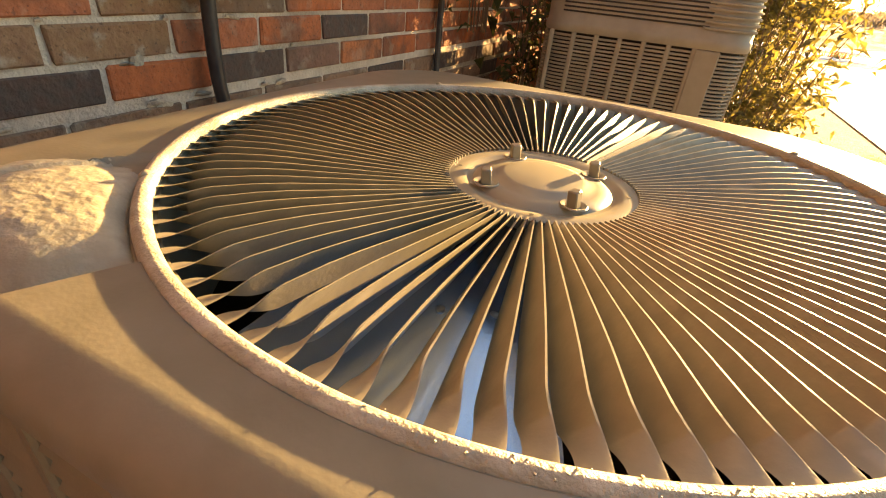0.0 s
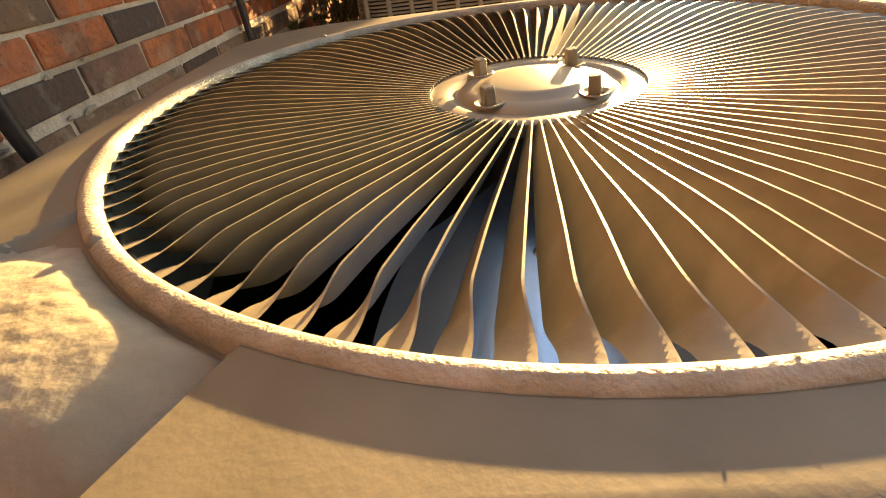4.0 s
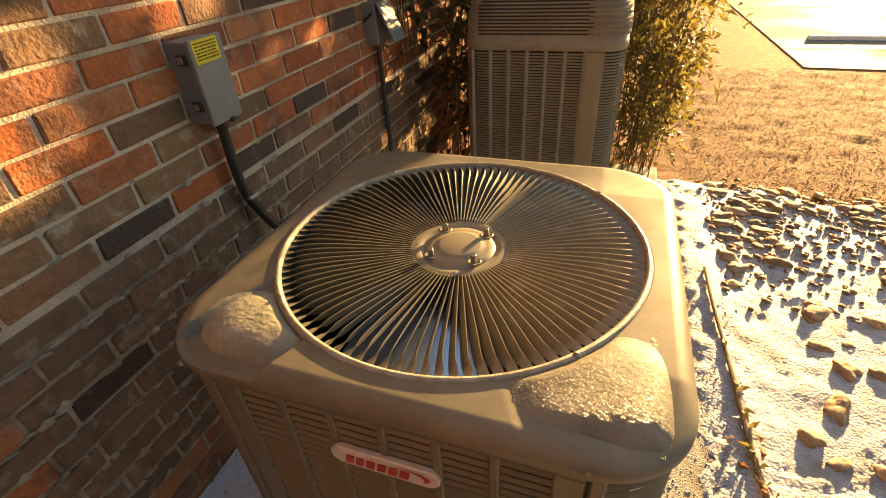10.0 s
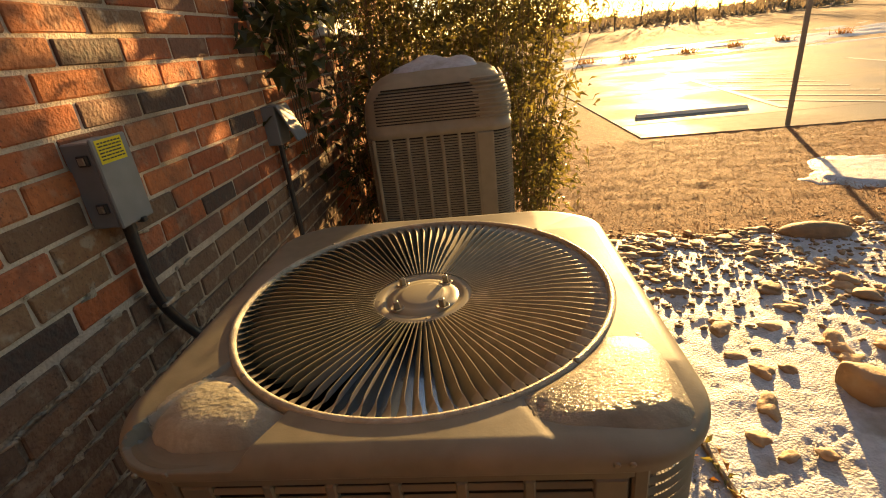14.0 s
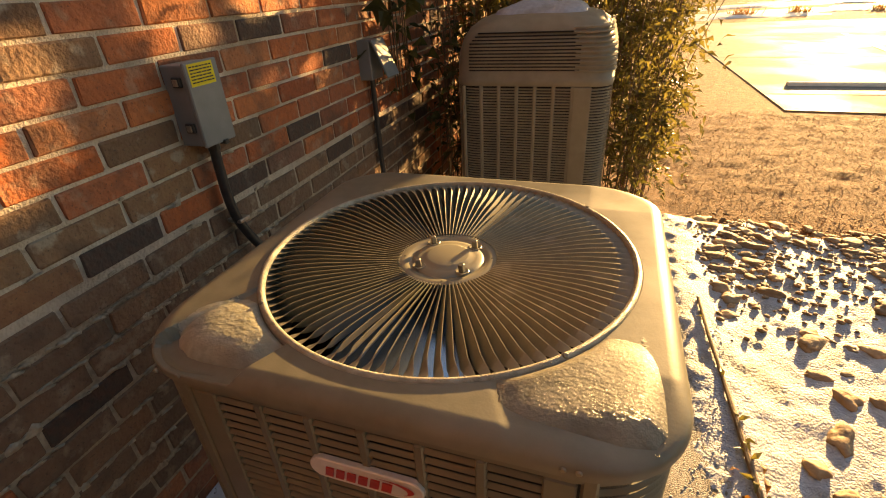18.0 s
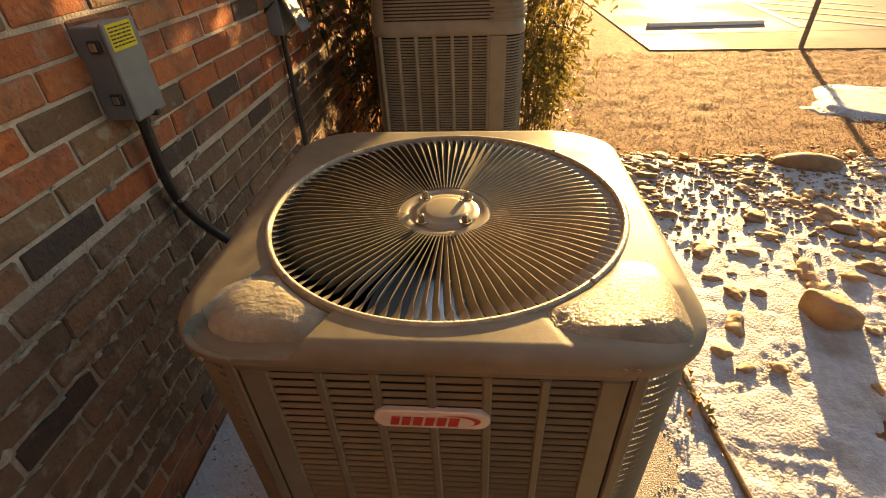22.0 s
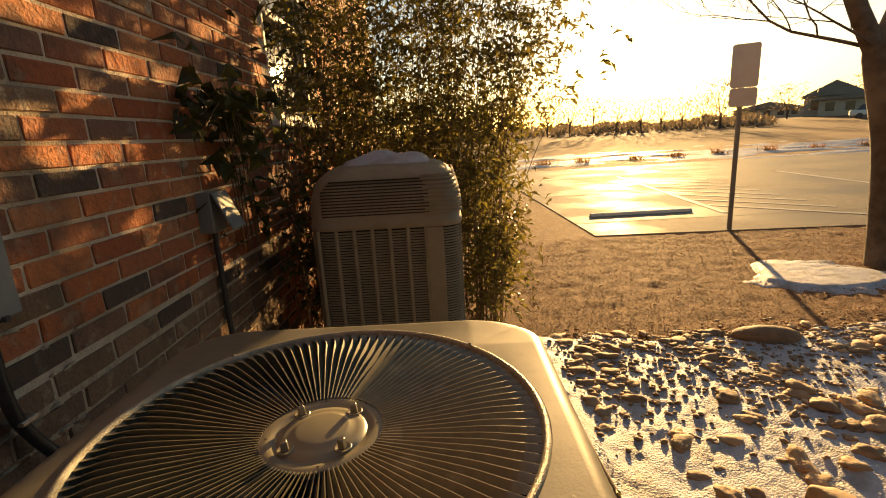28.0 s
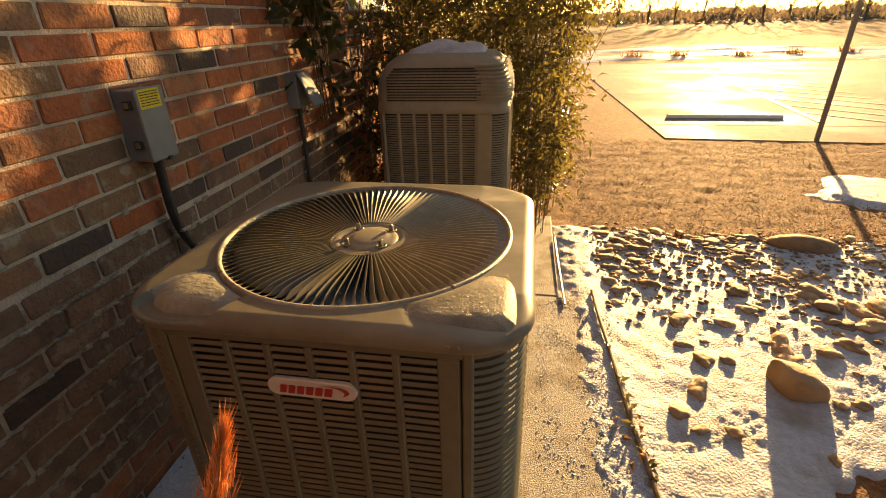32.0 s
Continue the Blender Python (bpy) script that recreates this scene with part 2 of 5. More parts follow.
M_FROST = ice_mat("cloudy_ice", (0.21, 0.195, 0.155), (0.17, 0.158, 0.123), (0.25, 0.235, 0.19), 0.7, 230)
M_FROST_DULL = ice_mat("dull_frost", (0.37, 0.355, 0.28), (0.29, 0.278, 0.218), (0.25, 0.238, 0.185), 0.8, 280)


def leaf_mat(name, c1, c2, rand=0.4):
    m = mat(name, c1, c2, 9, 0.4, 0, 0.05, 200, rand=rand, island=True)
    bsdf = m.node_tree.nodes["Principled BSDF"]
    tr = m.node_tree.nodes.new("ShaderNodeBsdfTranslucent")
    mx = m.node_tree.nodes.new("ShaderNodeMixShader")
    out = m.node_tree.nodes["Material Output"]
    lk = m.node_tree.links
    src = bsdf.inputs["Base Color"].links[0].from_socket
    lk.new(src, tr.inputs[0])
    mx.inputs[0].default_value = 0.55
    lk.new(bsdf.outputs[0], mx.inputs[1])
    lk.new(tr.outputs[0], mx.inputs[2])
    lk.new(mx.outputs[0], out.inputs[0])
    return m


M_LEAF = leaf_mat("leaf", (0.13, 0.115, 0.032), (0.20, 0.16, 0.05))
M_LEAF_DARK = leaf_mat("dark_leaf", (0.05, 0.058, 0.018), (0.085, 0.085, 0.028))
M_LEAF_DRY = leaf_mat("dry_leaf", (0.22, 0.09, 0.03), (0.30, 0.15, 0.05))
M_FAR_WOOD = leaf_mat("far_wood", (0.15, 0.115, 0.08), (0.20, 0.155, 0.11))


# ---- mesh helpers ----
class Build:
    """Collects vertices and faces of one mesh."""

    def __init__(self):
        self.v, self.f = [], []

    def add(self, verts, faces):
        o = len(self.v)
        self.v.extend(tuple(p) for p in verts)
        self.f.extend(tuple(i + o for i in q) for q in faces)
        return self

    def box(self, x0, x1, y0, y1, z0, z1, m=None):
        p = [Vector((x, y, z)) for z in (z0, z1) for y in (y0, y1) for x in (x0, x1)]
        if m:
            p = [m @ q for q in p]
        return self.add(p, [(0, 2, 3, 1), (4, 5, 7, 6), (0, 1, 5, 4), (2, 6, 7, 3), (0, 4, 6, 2), (1, 3, 7, 5)])

    def bevel_box(self, x0, x1, y0, y1, z0, z1, b, m=None):
        """A box with chamfered edges."""
        pts, idx = [], {}
        cx = (x0, x1), (y0, y1), (z0, z1)
        for sx in (0, 1):
            for sy in (0, 1):
                for sz in (0, 1):
                    for axis in range(3):
                        p = [cx[0][sx], cx[1][sy], cx[2][sz]]
                        for k, s in enumerate((sx, sy, sz)):
                            if k != axis:
                                p[k] += b if s == 0 else -b
                        idx[(sx, sy, sz, axis)] = len(pts)
                        p = Vector(p)
                        pts.append(m @ p if m else p)
        faces = []
        for axis in range(3):
            o1, o2 = [k for k in range(3) if k != axis]
            for s in (0, 1):
                ring = []
                for a, c in ((0, 0), (1, 0), (1, 1), (0, 1)):
                    key = [0, 0, 0]
                    key[axis], key[o1], key[o2] = s, a, c
                    ring.append(idx[(*key, axis)])
                flip = (s == 0) != (axis == 1)
                faces.append(tuple(reversed(ring)) if flip else tuple(ring))
        for axis in range(3):
            o1, o2 = [k for k in range(3) if k != axis]
            for a in (0, 1):
                for c in (0, 1):
                    k0, k1 = [0, 0, 0], [0, 0, 0]
                    k0[o1] = k1[o1] = a
                    k0[o2] = k1[o2] = c
                    k1[axis] = 1
                    faces.append((idx[(*k0, o1)], idx[(*k0, o2)], idx[(*k1, o2)], idx[(*k1, o1)]))
        for sx in (0, 1):
            for sy in (0, 1):
                for sz in (0, 1):
                    faces.append(tuple(idx[(sx, sy, sz, k)] for k in range(3)))
        return self.add(pts, faces)

    def tube(self, pts, radii, n=8, cap=True):
        """A tube along points, with one radius or one at each point."""
        pts = [Vector(p) for p in pts]
        if not isinstance(radii, (list, tuple)):
            radii = [radii] * len(pts)
        o = len(self.v)
        up = Vector((0.13, 0.31, 0.94)).normalized()
        for i, p in enumerate(pts):
            d = (pts[min(i + 1, len(pts) - 1)] - pts[max(i - 1, 0)]).normalized()
            a = d.cross(up)
            if a.length < 1e-3:
                a = d.cross(Vector((1, 0, 0)))
            a.normalize()
            b = d.cross(a)
            for k in range(n):
                t = 2 * math.pi * k / n
                self.v.append(tuple(p + radii[i] * (math.cos(t) * a + math.sin(t) * b)))
        for i in range(len(pts) - 1):
            for k in range(n):
                k2 = (k + 1) % n
                self.f.append((o + i * n + k, o + i * n + k2, o + (i + 1) * n + k2, o + (i + 1) * n + k))
        if cap:
            self.f.append(tuple(o + k for k in range(n)))
            self.f.append(tuple(o + (len(pts) - 1) * n + k for k in reversed(range(n))))
        return self

    def rings(self, loops, close=False):
        """Skins closed loops of equal length, one after another."""
        o, n = len(self.v), len(loops[0])
        for lp in loops:
            self.v.extend(tuple(p) for p in lp)
        for i in range(len(loops) - 1):
            for k in range(n):
                k2 = (k + 1) % n
                self.f.append((o + i * n + k, o + i * n + k2, o + (i + 1) * n + k2, o + (i + 1) * n + k))
        if close:
            self.f.append(tuple(o + k for k in reversed(range(n))))
            self.f.append(tuple(o + (len(loops) - 1) * n + k for k in range(n)))
        return self

    def lathe(self, profile, n=96, centre=(0, 0), close=False):
        return self.rings([[(centre[0] + r * math.cos(2 * math.pi * k / n), centre[1] + r * math.sin(2 * math.pi * k / n), z) for k in range(n)] for r, z in profile], close)

    def mesh(self, name, material, smooth=30.0, shift=(0, 0, 0)):
        me = bpy.data.meshes.new(name)
        s = Vector(shift)
        me.from_pydata([tuple(Vector(p) - s) for p in self.v], [], self.f)
        me.materials.append(material)
        bm = bmesh.new()
        bm.from_mesh(me)
        bmesh.ops.recalc_face_normals(bm, faces=bm.faces)
        bm.to_mesh(me)
        bm.free()
        if smooth:
            me.shade_smooth()
            me.set_sharp_from_angle(angle=radians(smooth))
        return me


def home(ob):
    """Where a thing or part stands."""
    p = Vector(ob.location)
    while ob.parent:
        ob = ob.parent
        p += Vector(ob.location)
    return p


def part(name, b, material, parent, label="", smooth=30.0):
    ob = new(name, b.mesh(name, material, smooth, home(parent)))
    ob.parent = parent
    if label:
        ob["label"] = label
    return ob


def shared(name, me, parent, m):
    """A part that shares its mesh, at the world pose m."""
    ob = new(name, me)
    ob.parent = parent
    ob.matrix_basis = Matrix.Translation(-home(parent)) @ m
    return ob


def thing(name, at, label, category, group="", kind=""):
    ob = new(name)
    ob.location = at
    ob.empty_display_size = 0.05
    return tagged(ob, label, category, group, kind)


def solid(name, b, material, label, category, group="", kind="", smooth=30.0, at=(0, 0, 0)):
    ob = new(name, b.mesh(name, material, smooth, at))
    ob.location = at
    return tagged(ob, label, category, group, kind)


def square_r(t, half, r):
    """The radius at angle t of a square with rounded corners."""
    c, s = abs(math.cos(t)), abs(math.sin(t))
    if c < s:
        c, s = s, c
    d = half / c
    if d * s <= half - r:
        return d
    k = half - r
    bq = k * (c + s)
    return bq + math.sqrt(max(bq * bq - (2 * k * k - r * r), 0))


def square_loop(half, r, z, n=128, centre=(0, 0)):
    out = []
    for i in range(n):
        t = 2 * math.pi * (i + 0.5) / n
        d = square_r(t, half, r)
        out.append((centre[0] + d * math.cos(t), centre[1] + d * math.sin(t), z))
    return out


def wob(x, y, z=0.0, s=1.0):
    return noise.noise(Vector((x * s, y * s, z * s)))


# ---- ground ----
def ground_z(x, y):
    far = max(0.0, math.hypot(x, y) - 24)
    z = -0.004 * min(max((y - 2.2) / 2.6, 0), 1)
    return z + 0.0011 * far ** 1.65 * (1 if far < 70 else 0.0) + (0.0011 * 70 ** 1.65 if far >= 70 else 0)


def sheet(xs, ys, fz):
    b = Build()
    n = len(xs)
    b.v = [(x, y, fz(x, y)) for y in ys for x in xs]
    b.f = [(j * n + i, j * n + i + 1, (j + 1) * n + i + 1, (j + 1) * n + i) for j in range(len(ys) - 1) for i in range(n - 1)]
    return b


def spaced(lo, hi, near_lo, near_hi, step, grow=1.25):
    mid = list(np.arange(near_lo, near_hi + 1e-6, step))
    a, s = [], step
    p = near_lo
    while p > lo:
        s *= grow
        p -= s
        a.append(p)
    c, s = [], step
    p = near_hi
    while p < hi:
        s *= grow
        p += s
        c.append(p)
    return list(reversed(a)) + mid + c


M_MULCH = mat("mulch", (0.24, 0.088, 0.027), (0.13, 0.048, 0.015), 60, 0.9, 0, 0.8, 110, (0.29, 0.125, 0.04), 14, (0.5, 0.72))
ground = solid("ground", sheet(spaced(-900, 900, -2, 6, 0.06), spaced(-900, 900, -2, 6, 0.06),
                               lambda x, y: ground_z(x, y) - 0.006 + (0.012 * wob(x, y, 0, 7) + 0.01 * wob(x, y, 3, 19) if -2 < x < 6 and -2 < y < 5.2 else -0.05 if 5.5 < y < 15 and x > 2.2 else 0)), M_MULCH,
               "brown bark mulch and dry winter ground", "ground", kind="structure", smooth=80)


def snow_field(x, y):
    """How far inside the snow a place is, in metres or so."""
    edge = 2.28 + 0.10 * wob(x, 0, 1, 3) + 0.05 * math.sin(x * 2.3)
    a = min(edge - y, x - 0.60, 3.6 - x + 0.3 * wob(y, 2, 0, 2))
    hole = math.hypot((x - 1.75) / 0.36, (y - 0.10) / 0.22) - 1
    a = min(a, hole * 0.25)
    return a + 0.06 * wob(x, y, 5, 6) + 0.04 * wob(x, y, 9, 17)


def tread(x, y):
    """Prints of shoe and tyre treads that cross the snow in bands."""
    out = 0.0
    for x0, y0, bend, slant in ((1.10, 0.42, 0.9, 0.5), (1.30, 0.12, 0.7, 0.3), (1.55, 0.55, -0.5, 0.9), (1.10, -0.1, 0.6, -0.6), (2.1, 0.5, 0.2, -0.8)):
        d = (y - y0) - slant * (x - x0) - bend * (x - x0) ** 2
        k = max(0.0, 1 - abs(d) / 0.085) * max(0.0, min(1.0, 3.5 - 6 * abs(x - x0)))
        out += min(1.0, 2 * k) * (0.003 + 0.0022 * math.sin(2 * math.pi * (x + 0.6 * d) / 0.034) + 0.0022 * math.sin(2 * math.pi * d / 0.05))
    return out


def snow_z(x, y):
    a = snow_field(x, y)
    k = min(max((0.98 - x) / 0.26, 0), 1)
    return -0.02 + 0.039 * k * k * (3 - 2 * k) * (y < 2.3) * (1 if x > 0.56 else 0) + min(max(a, -0.08), 0.07) * (0.42 - 0.20 * k) + 0.006 * wob(x, y, 2, 9) + 0.0042 * wob(x, y, 4, 22) + 0.0034 * wob(x, y, 6, 52) - tread(x, y)


snow = solid("snow", sheet(list(np.arange(0.535, 3.9, 0.014)), list(np.arange(-1.4, 2.6, 0.014)), snow_z), M_SNOW, "thin crusted snow with tracks over gravel", "snow", kind="structure", smooth=80)


def patch_z(x, y):
    a = 1 - math.hypot((x - 3.38) / 0.62, (y - 3.30) / 0.50) + 0.35 * wob(x, y, 1, 3.0) + 0.15 * wob(x, y, 3, 8)
    return ground_z(x, y) - 0.012 + min(max(a, -0.2), 0.3) * 0.12 + 0.006 * wob(x, y, 2, 14)


solid("snow_patch", sheet(list(np.arange(2.3, 4.3, 0.03)), list(np.arange(2.5, 4.1, 0.03)), patch_z), M_SNOW, "melting patch of old snow on mulch", "snow", kind="structure", smooth=80)

# pad under the two units
pad = Build()
pad.bevel_box(-0.777, 0.77, -1.4, 1.28, -0.1, 0.03, 0.008)
solid("concrete_pad", pad, M_CONCRETE, "frosty grey concrete pad beside the wall", "pad", kind="structure")
pad2 = Build()
pad2.bevel_box(-0.6, 0.568, 1.285, 2.45, -0.1, 0.03, 0.008)
solid("concrete_pad", pad2, M_CONCRETE, "frosty grey concrete pad under the taller unit", "pad", kind="structure")


def corner_snow_z(x, y):
    a = min(-0.36 - x, y + 1.3, 1.2 - y) + 0.05 * wob(x, y, 7, 7)
    return 0.02 + min(max(a, -0.1), 0.08) * 0.4 + 0.004 * wob(x, y, 2, 25)


solid("snow_strip", sheet(list(np.arange(-0.775, -0.25, 0.025)), list(np.arange(-1.38, 1.26, 0.025)), corner_snow_z), M_SNOW_LIFTED, "dusting of snow along the foot of the wall", "snow", kind="structure", smooth=80)

# parking bay, road and verge
slab = Build()
slab.add([(2.06, 5.30, 0.0), (14.0, 4.55, 0.0), (40, 17.0, 0.02), (1.75, 15.6, 0.0), (2.06, 5.30, -0.4), (14.0, 4.55, -0.4), (40, 17, -0.4), (1.75, 15.6, -0.4)],
         [(0, 1, 2, 3), (0, 4, 5, 1), (0, 3, 7, 4), (2, 6, 7, 3), (1, 5, 6, 2)])
solid("pavement", slab, M_PAVE, "wet parking bay of grey concrete", "pavement", kind="structure", smooth=0)


def verge_z(x, y):
    m = wob(x, y * 2.2, 1, 0.35) + 0.5 * wob(x, y * 2, 4, 1.1)
    u = (y - 16.2 - 0.06 * x)
    inside = min(u, 7.5 - u) * 0.25
    return ground_z(x, y) - 0.03 + 0.16 * min(max(m + min(inside, 0.25), -0.3), 0.45)


solid("snow_verge", sheet(list(np.arange(-14, 45, 0.35)), list(np.arange(15.8, 28, 0.3)), verge_z), M_SNOW, "wind-blown streaks of snow on the far verge", "snow", kind="structure", smooth=80)

M_STRIPE = mat("worn_white_line", (0.5, 0.48, 0.44), (0.36, 0.34, 0.31), 20, 0.7, 0, 0.2, 80)


def ground_line(x0, y0, x1, y1, wide):
    """A painted line from one place to another on the concrete."""
    d = Vector((y0 - y1, x1 - x0, 0)).normalized() * wide / 2
    q = Build()
    lo = [Vector((x0, y0, 0.004)) - d, Vector((x1, y1, 0.004)) - d, Vector((x1, y1, 0.004)) + d, Vector((x0, y0, 0.004)) + d]
    q.add(lo + [p + Vector((0, 0, 0.003)) for p in lo], [(3, 2, 1, 0), (4, 5, 6, 7), (0, 1, 5, 4), (1, 2, 6, 5), (2, 3, 7, 6), (3, 0, 4, 7)])
    return q


solid("parking_line", ground_line(4.32, 6.35, 4.86, 12.4, 0.11), M_STRIPE, "long worn white line beside the hatched bay", "line", "parking lines", "structure")
solid("parking_line", ground_line(8.2, 6.0, 8.6, 11.6, 0.11), M_STRIPE, "worn white line on the far side of the hatched bay", "line", "parking lines", "structure")
for i in range(8):
    y0 = 7.1 + 0.70 * i
    solid("parking_line", ground_line(4.46 + 0.06 * i, y0, 5.90 + 0.06 * i, y0 - 1.45, 0.09), M_STRIPE, "worn white slanted stripe of the hatched bay", "line", "parking lines", "structure")
M_JOINT = mat("dark_joint", (0.10, 0.085, 0.07), (0.075, 0.065, 0.055), 20, 0.9, 0, 0.2, 80)
for y0, y1, x1 in ((6.12, 6.02, 9.0), (9.1, 8.9, 12.0), (12.4, 12.2, 14.0)):
    s = Build()
    s.add([(2.02, y0, 0.003), (x1, y1, 0.003), (x1, y1 + 0.03, 0.003), (2.02, y0 + 0.03, 0.003)], [(0, 1, 2, 3)])
    solid("pavement_joint", s, M_JOINT, "dark sawn joint across the concrete bay", "joint", "pavement joints", "structure", 0)
w = Build()
w.add([(x, y, z) for x in (2.42, 3.97) for y, z in ((6.63, 0.0), (6.645, 0.03), (6.665, 0.042), (6.715, 0.042), (6.74, 0.03), (6.76, 0.0))],
      [(i, (i + 1) % 6, 6 + (i + 1) % 6, 6 + i) for i in range(6)] + [(5, 4, 3, 2, 1, 0), (6, 7, 8, 9, 10, 11)])
M_STOP = mat("pale_concrete", (0.74, 0.70, 0.64), (0.64, 0.61, 0.55), 20, 0.8, 0, 0.3, 90)
solid("wheel_stop", w, M_STOP, "grey concrete wheel stop in the parking bay", "wheel stop", at=(3.2, 6.68, 0), smooth=0)


# ---- brick wall: backing, with the bricks themselves last in the file ----
WALL_X, COURSE, MODULE, JOINT = -0.78, 0.0677, 0.215, 0.0105
wall = Build()
# backing above the bricks is unseen, added up to 4.6 to cut sky light
wall.box(WALL_X - 0.22, WALL_X - 0.006, -3.4, 2.25, 0.802, 4.6)
wall.box(WALL_X - 0.22, WALL_X - 0.006, 2.25, 3.15, -0.1, 1.5)
wall.box(WALL_X - 0.22, WALL_X - 0.006, 2.25, 3.15, 2.75, 4.6)
wall.box(WALL_X - 0.22, WALL_X - 0.006, 3.15, 6.5, -0.1, 4.6)
M_MORTAR_LOW = mat("brown_mortar", (0.52, 0.43, 0.335), (0.38, 0.31, 0.24), 40, 0.95, 0, 0.9, 120, (0.22, 0.175, 0.13), 5, (0.5, 0.66))
wall_west = solid("wall_west", wall, M_MORTAR, "red and charcoal brick house wall with pale mortar", "wall", kind="structure", smooth=0)
# unseen wall added behind the camera; its dark face holds back sky light
M_SKY_BLOCK = mat("sky_block_black", (0.024, 0.019, 0.015), (0.017, 0.013, 0.010), 15, 0.9, 0, 0.3, 60, (0.013, 0.010, 0.008), 2, spec=0.1)
south = Build()
south.box(-1.0, 6.5, -3.6, -3.45, -0.1, 3.2)
solid("wall_south", south, M_SKY_BLOCK, "added unseen dark wall that holds back sky light", "wall", kind="structure", smooth=0)
win = thing("window_1", (WALL_X, 2.7, 1.5), "white-framed house window behind the shrubs", "window", kind="structure")
b = Build()
for y0, y1, z0, z1 in ((2.25, 2.32, 1.5, 2.75), (3.08, 3.15, 1.5, 2.75), (2.32, 3.08, 1.5, 1.57), (2.32, 3.08, 2.68, 2.75), (2.32, 3.08, 2.09, 2.14)):
    b.bevel_box(WALL_X - 0.12, WALL_X - 0.02, y0, y1, z0, z1, 0.006)
part("window_frame", b, M_WOOD, win)
b = Build()
b.bevel_box(WALL_X - 0.1, WALL_X + 0.04, 2.2, 3.2, 1.455, 1.498, 0.006)
part("window_sill", b, M_WOOD, win)
M_GLASS = mat("dark_window", (0.03, 0.035, 0.04), (0.05, 0.055, 0.06), 3, 0.06, 0, 0.0)
b = Build()
b.box(WALL_X - 0.08, WALL_X - 0.07, 2.32, 3.08, 1.57, 2.68)
part("pane", b, M_GLASS, win)


# ---- the near air conditioner ----
unit = thing("air_conditioner", (0, 0, 0.03), "tan steel outdoor air conditioner with a round louvred fan guard", "air conditioner")
HALF, CORNER = 0.372, 0.115
# plinth, coil behind the louvres, top frame
b = Build()
b.rings([square_loop(HALF - 0.004, CORNER, z) for z in (0.03, 0.11)], True)
part("base_pan", b, M_PAINT, unit)
b = Build()
b.rings([square_loop(HALF - 0.035, CORNER - 0.02, z) for z in (0.10, 0.905)], False)
part("coil", b, M_COIL, unit, "dark finned condenser coil behind the louvres")
b = Build()
b.rings([square_loop(HALF - h, CORNER, z) for h, z in ((0.006, 0.897), (0.0, 0.897), (0.0, 0.925), (0.006, 0.925))], False)
part("top_rail", b, M_PAINT, unit)


PLATE = 0.9459


def clip01(v):
    return min(max(v, 0.0), 1.0)


def panel_slope(x, y):
    """Depth of the cap's sagging front-left corner panel, which leans away from the sun."""
    return 0.005 + 0.15 * max(0.0, -0.35 * x - 0.937 * y - 0.30)


def sunk(x, y):
    """How far the cap's front corner panels lie below its plate; each begins with a sharp pressed step."""
    t = abs(math.degrees(math.atan2(x, -y)))
    sag = 0.085 * max(0.0, min(abs(x), abs(y)) - 0.235)
    if x < 0:
        crease = (x + 0.343) * 0.888 - (y + 0.333) * 0.459
        k = clip01((t - 24.5) / 1.2) * clip01(crease / 0.005) * clip01((64 - t) / 6)
        return panel_slope(x, y) * k + 0.2 * sag * (1 - k)
    k = clip01((t - 26.0) / 1.2) * clip01((84 - t) / 22)
    return (0.0008 + 0.03 * max(0.0, math.hypot(x, y) - 0.39)) * k + sag


def cap_loops():
    loops = []
    n = 720
    rows = [(0.372, 0.914, 0), (0.3785, 0.912, 0), (0.3812, 0.9155, 0)]
    for i in range(11):
        a = radians(9 * i)
        rows.append((0.3552 + 0.026 * math.cos(a), 0.9218 + (PLATE - 0.9218) * math.sin(a), math.sin(a) ** 2))
    rows += [(0.3545, PLATE, 1), (0.3538, PLATE, 1)]
    for h, z, w in rows:
        lp = []
        for x, y, zz in square_loop(h, CORNER + 0.006 - (0.381 - h) * 0.6, z, n):
            lp.append((x, y, zz - w * sunk(x, y)))
        loops.append(lp)
    inner = []
    for k in [0.04 + 0.06 * i for i in range(16)] + [0.97, 1.0]:
        lp = []
        for i, (x, y, z) in enumerate(loops[-1]):
            t = math.atan2(y, x)
            r0 = math.hypot(x, y)
            r = r0 + (0.333 - r0) * k
            xx, yy = r * math.cos(t), r * math.sin(t)
            lp.append((xx, yy, PLATE - sunk(xx, yy)))
        inner.append(lp)
    inner.append([(0.318 * math.cos(math.atan2(y, x)), 0.318 * math.sin(math.atan2(y, x)), 0.938) for x, y, z in loops[-1]])
    inner.append([(0.314 * math.cos(math.atan2(y, x)), 0.314 * math.sin(math.atan2(y, x)), 0.80) for x, y, z in loops[-1]])
    return loops + inner


b = Build()
b.rings(cap_loops())
cap = part("top_cap", b, M_CAP, unit, "pressed tan steel top with frost and rounded corners", 24)

# front: mullions and slats
SLAT_TOP, PITCH, ROWS = 0.893, 0.0165, 46
COLS = [(-0.2230 + i * 0.0770, -0.2230 + i * 0.0770 + 0.0635) for i in range(6)]
edges = [-0.263] + [c for pair in COLS for c in pair] + [0.263]
for i in range(0, len(edges), 2):
    b = Build()
    b.bevel_box(edges[i], edges[i + 1], -HALF, -HALF + 0.012, 0.11, 0.893, 0.0025)
    part("mullion", b, M_PAINT, unit)
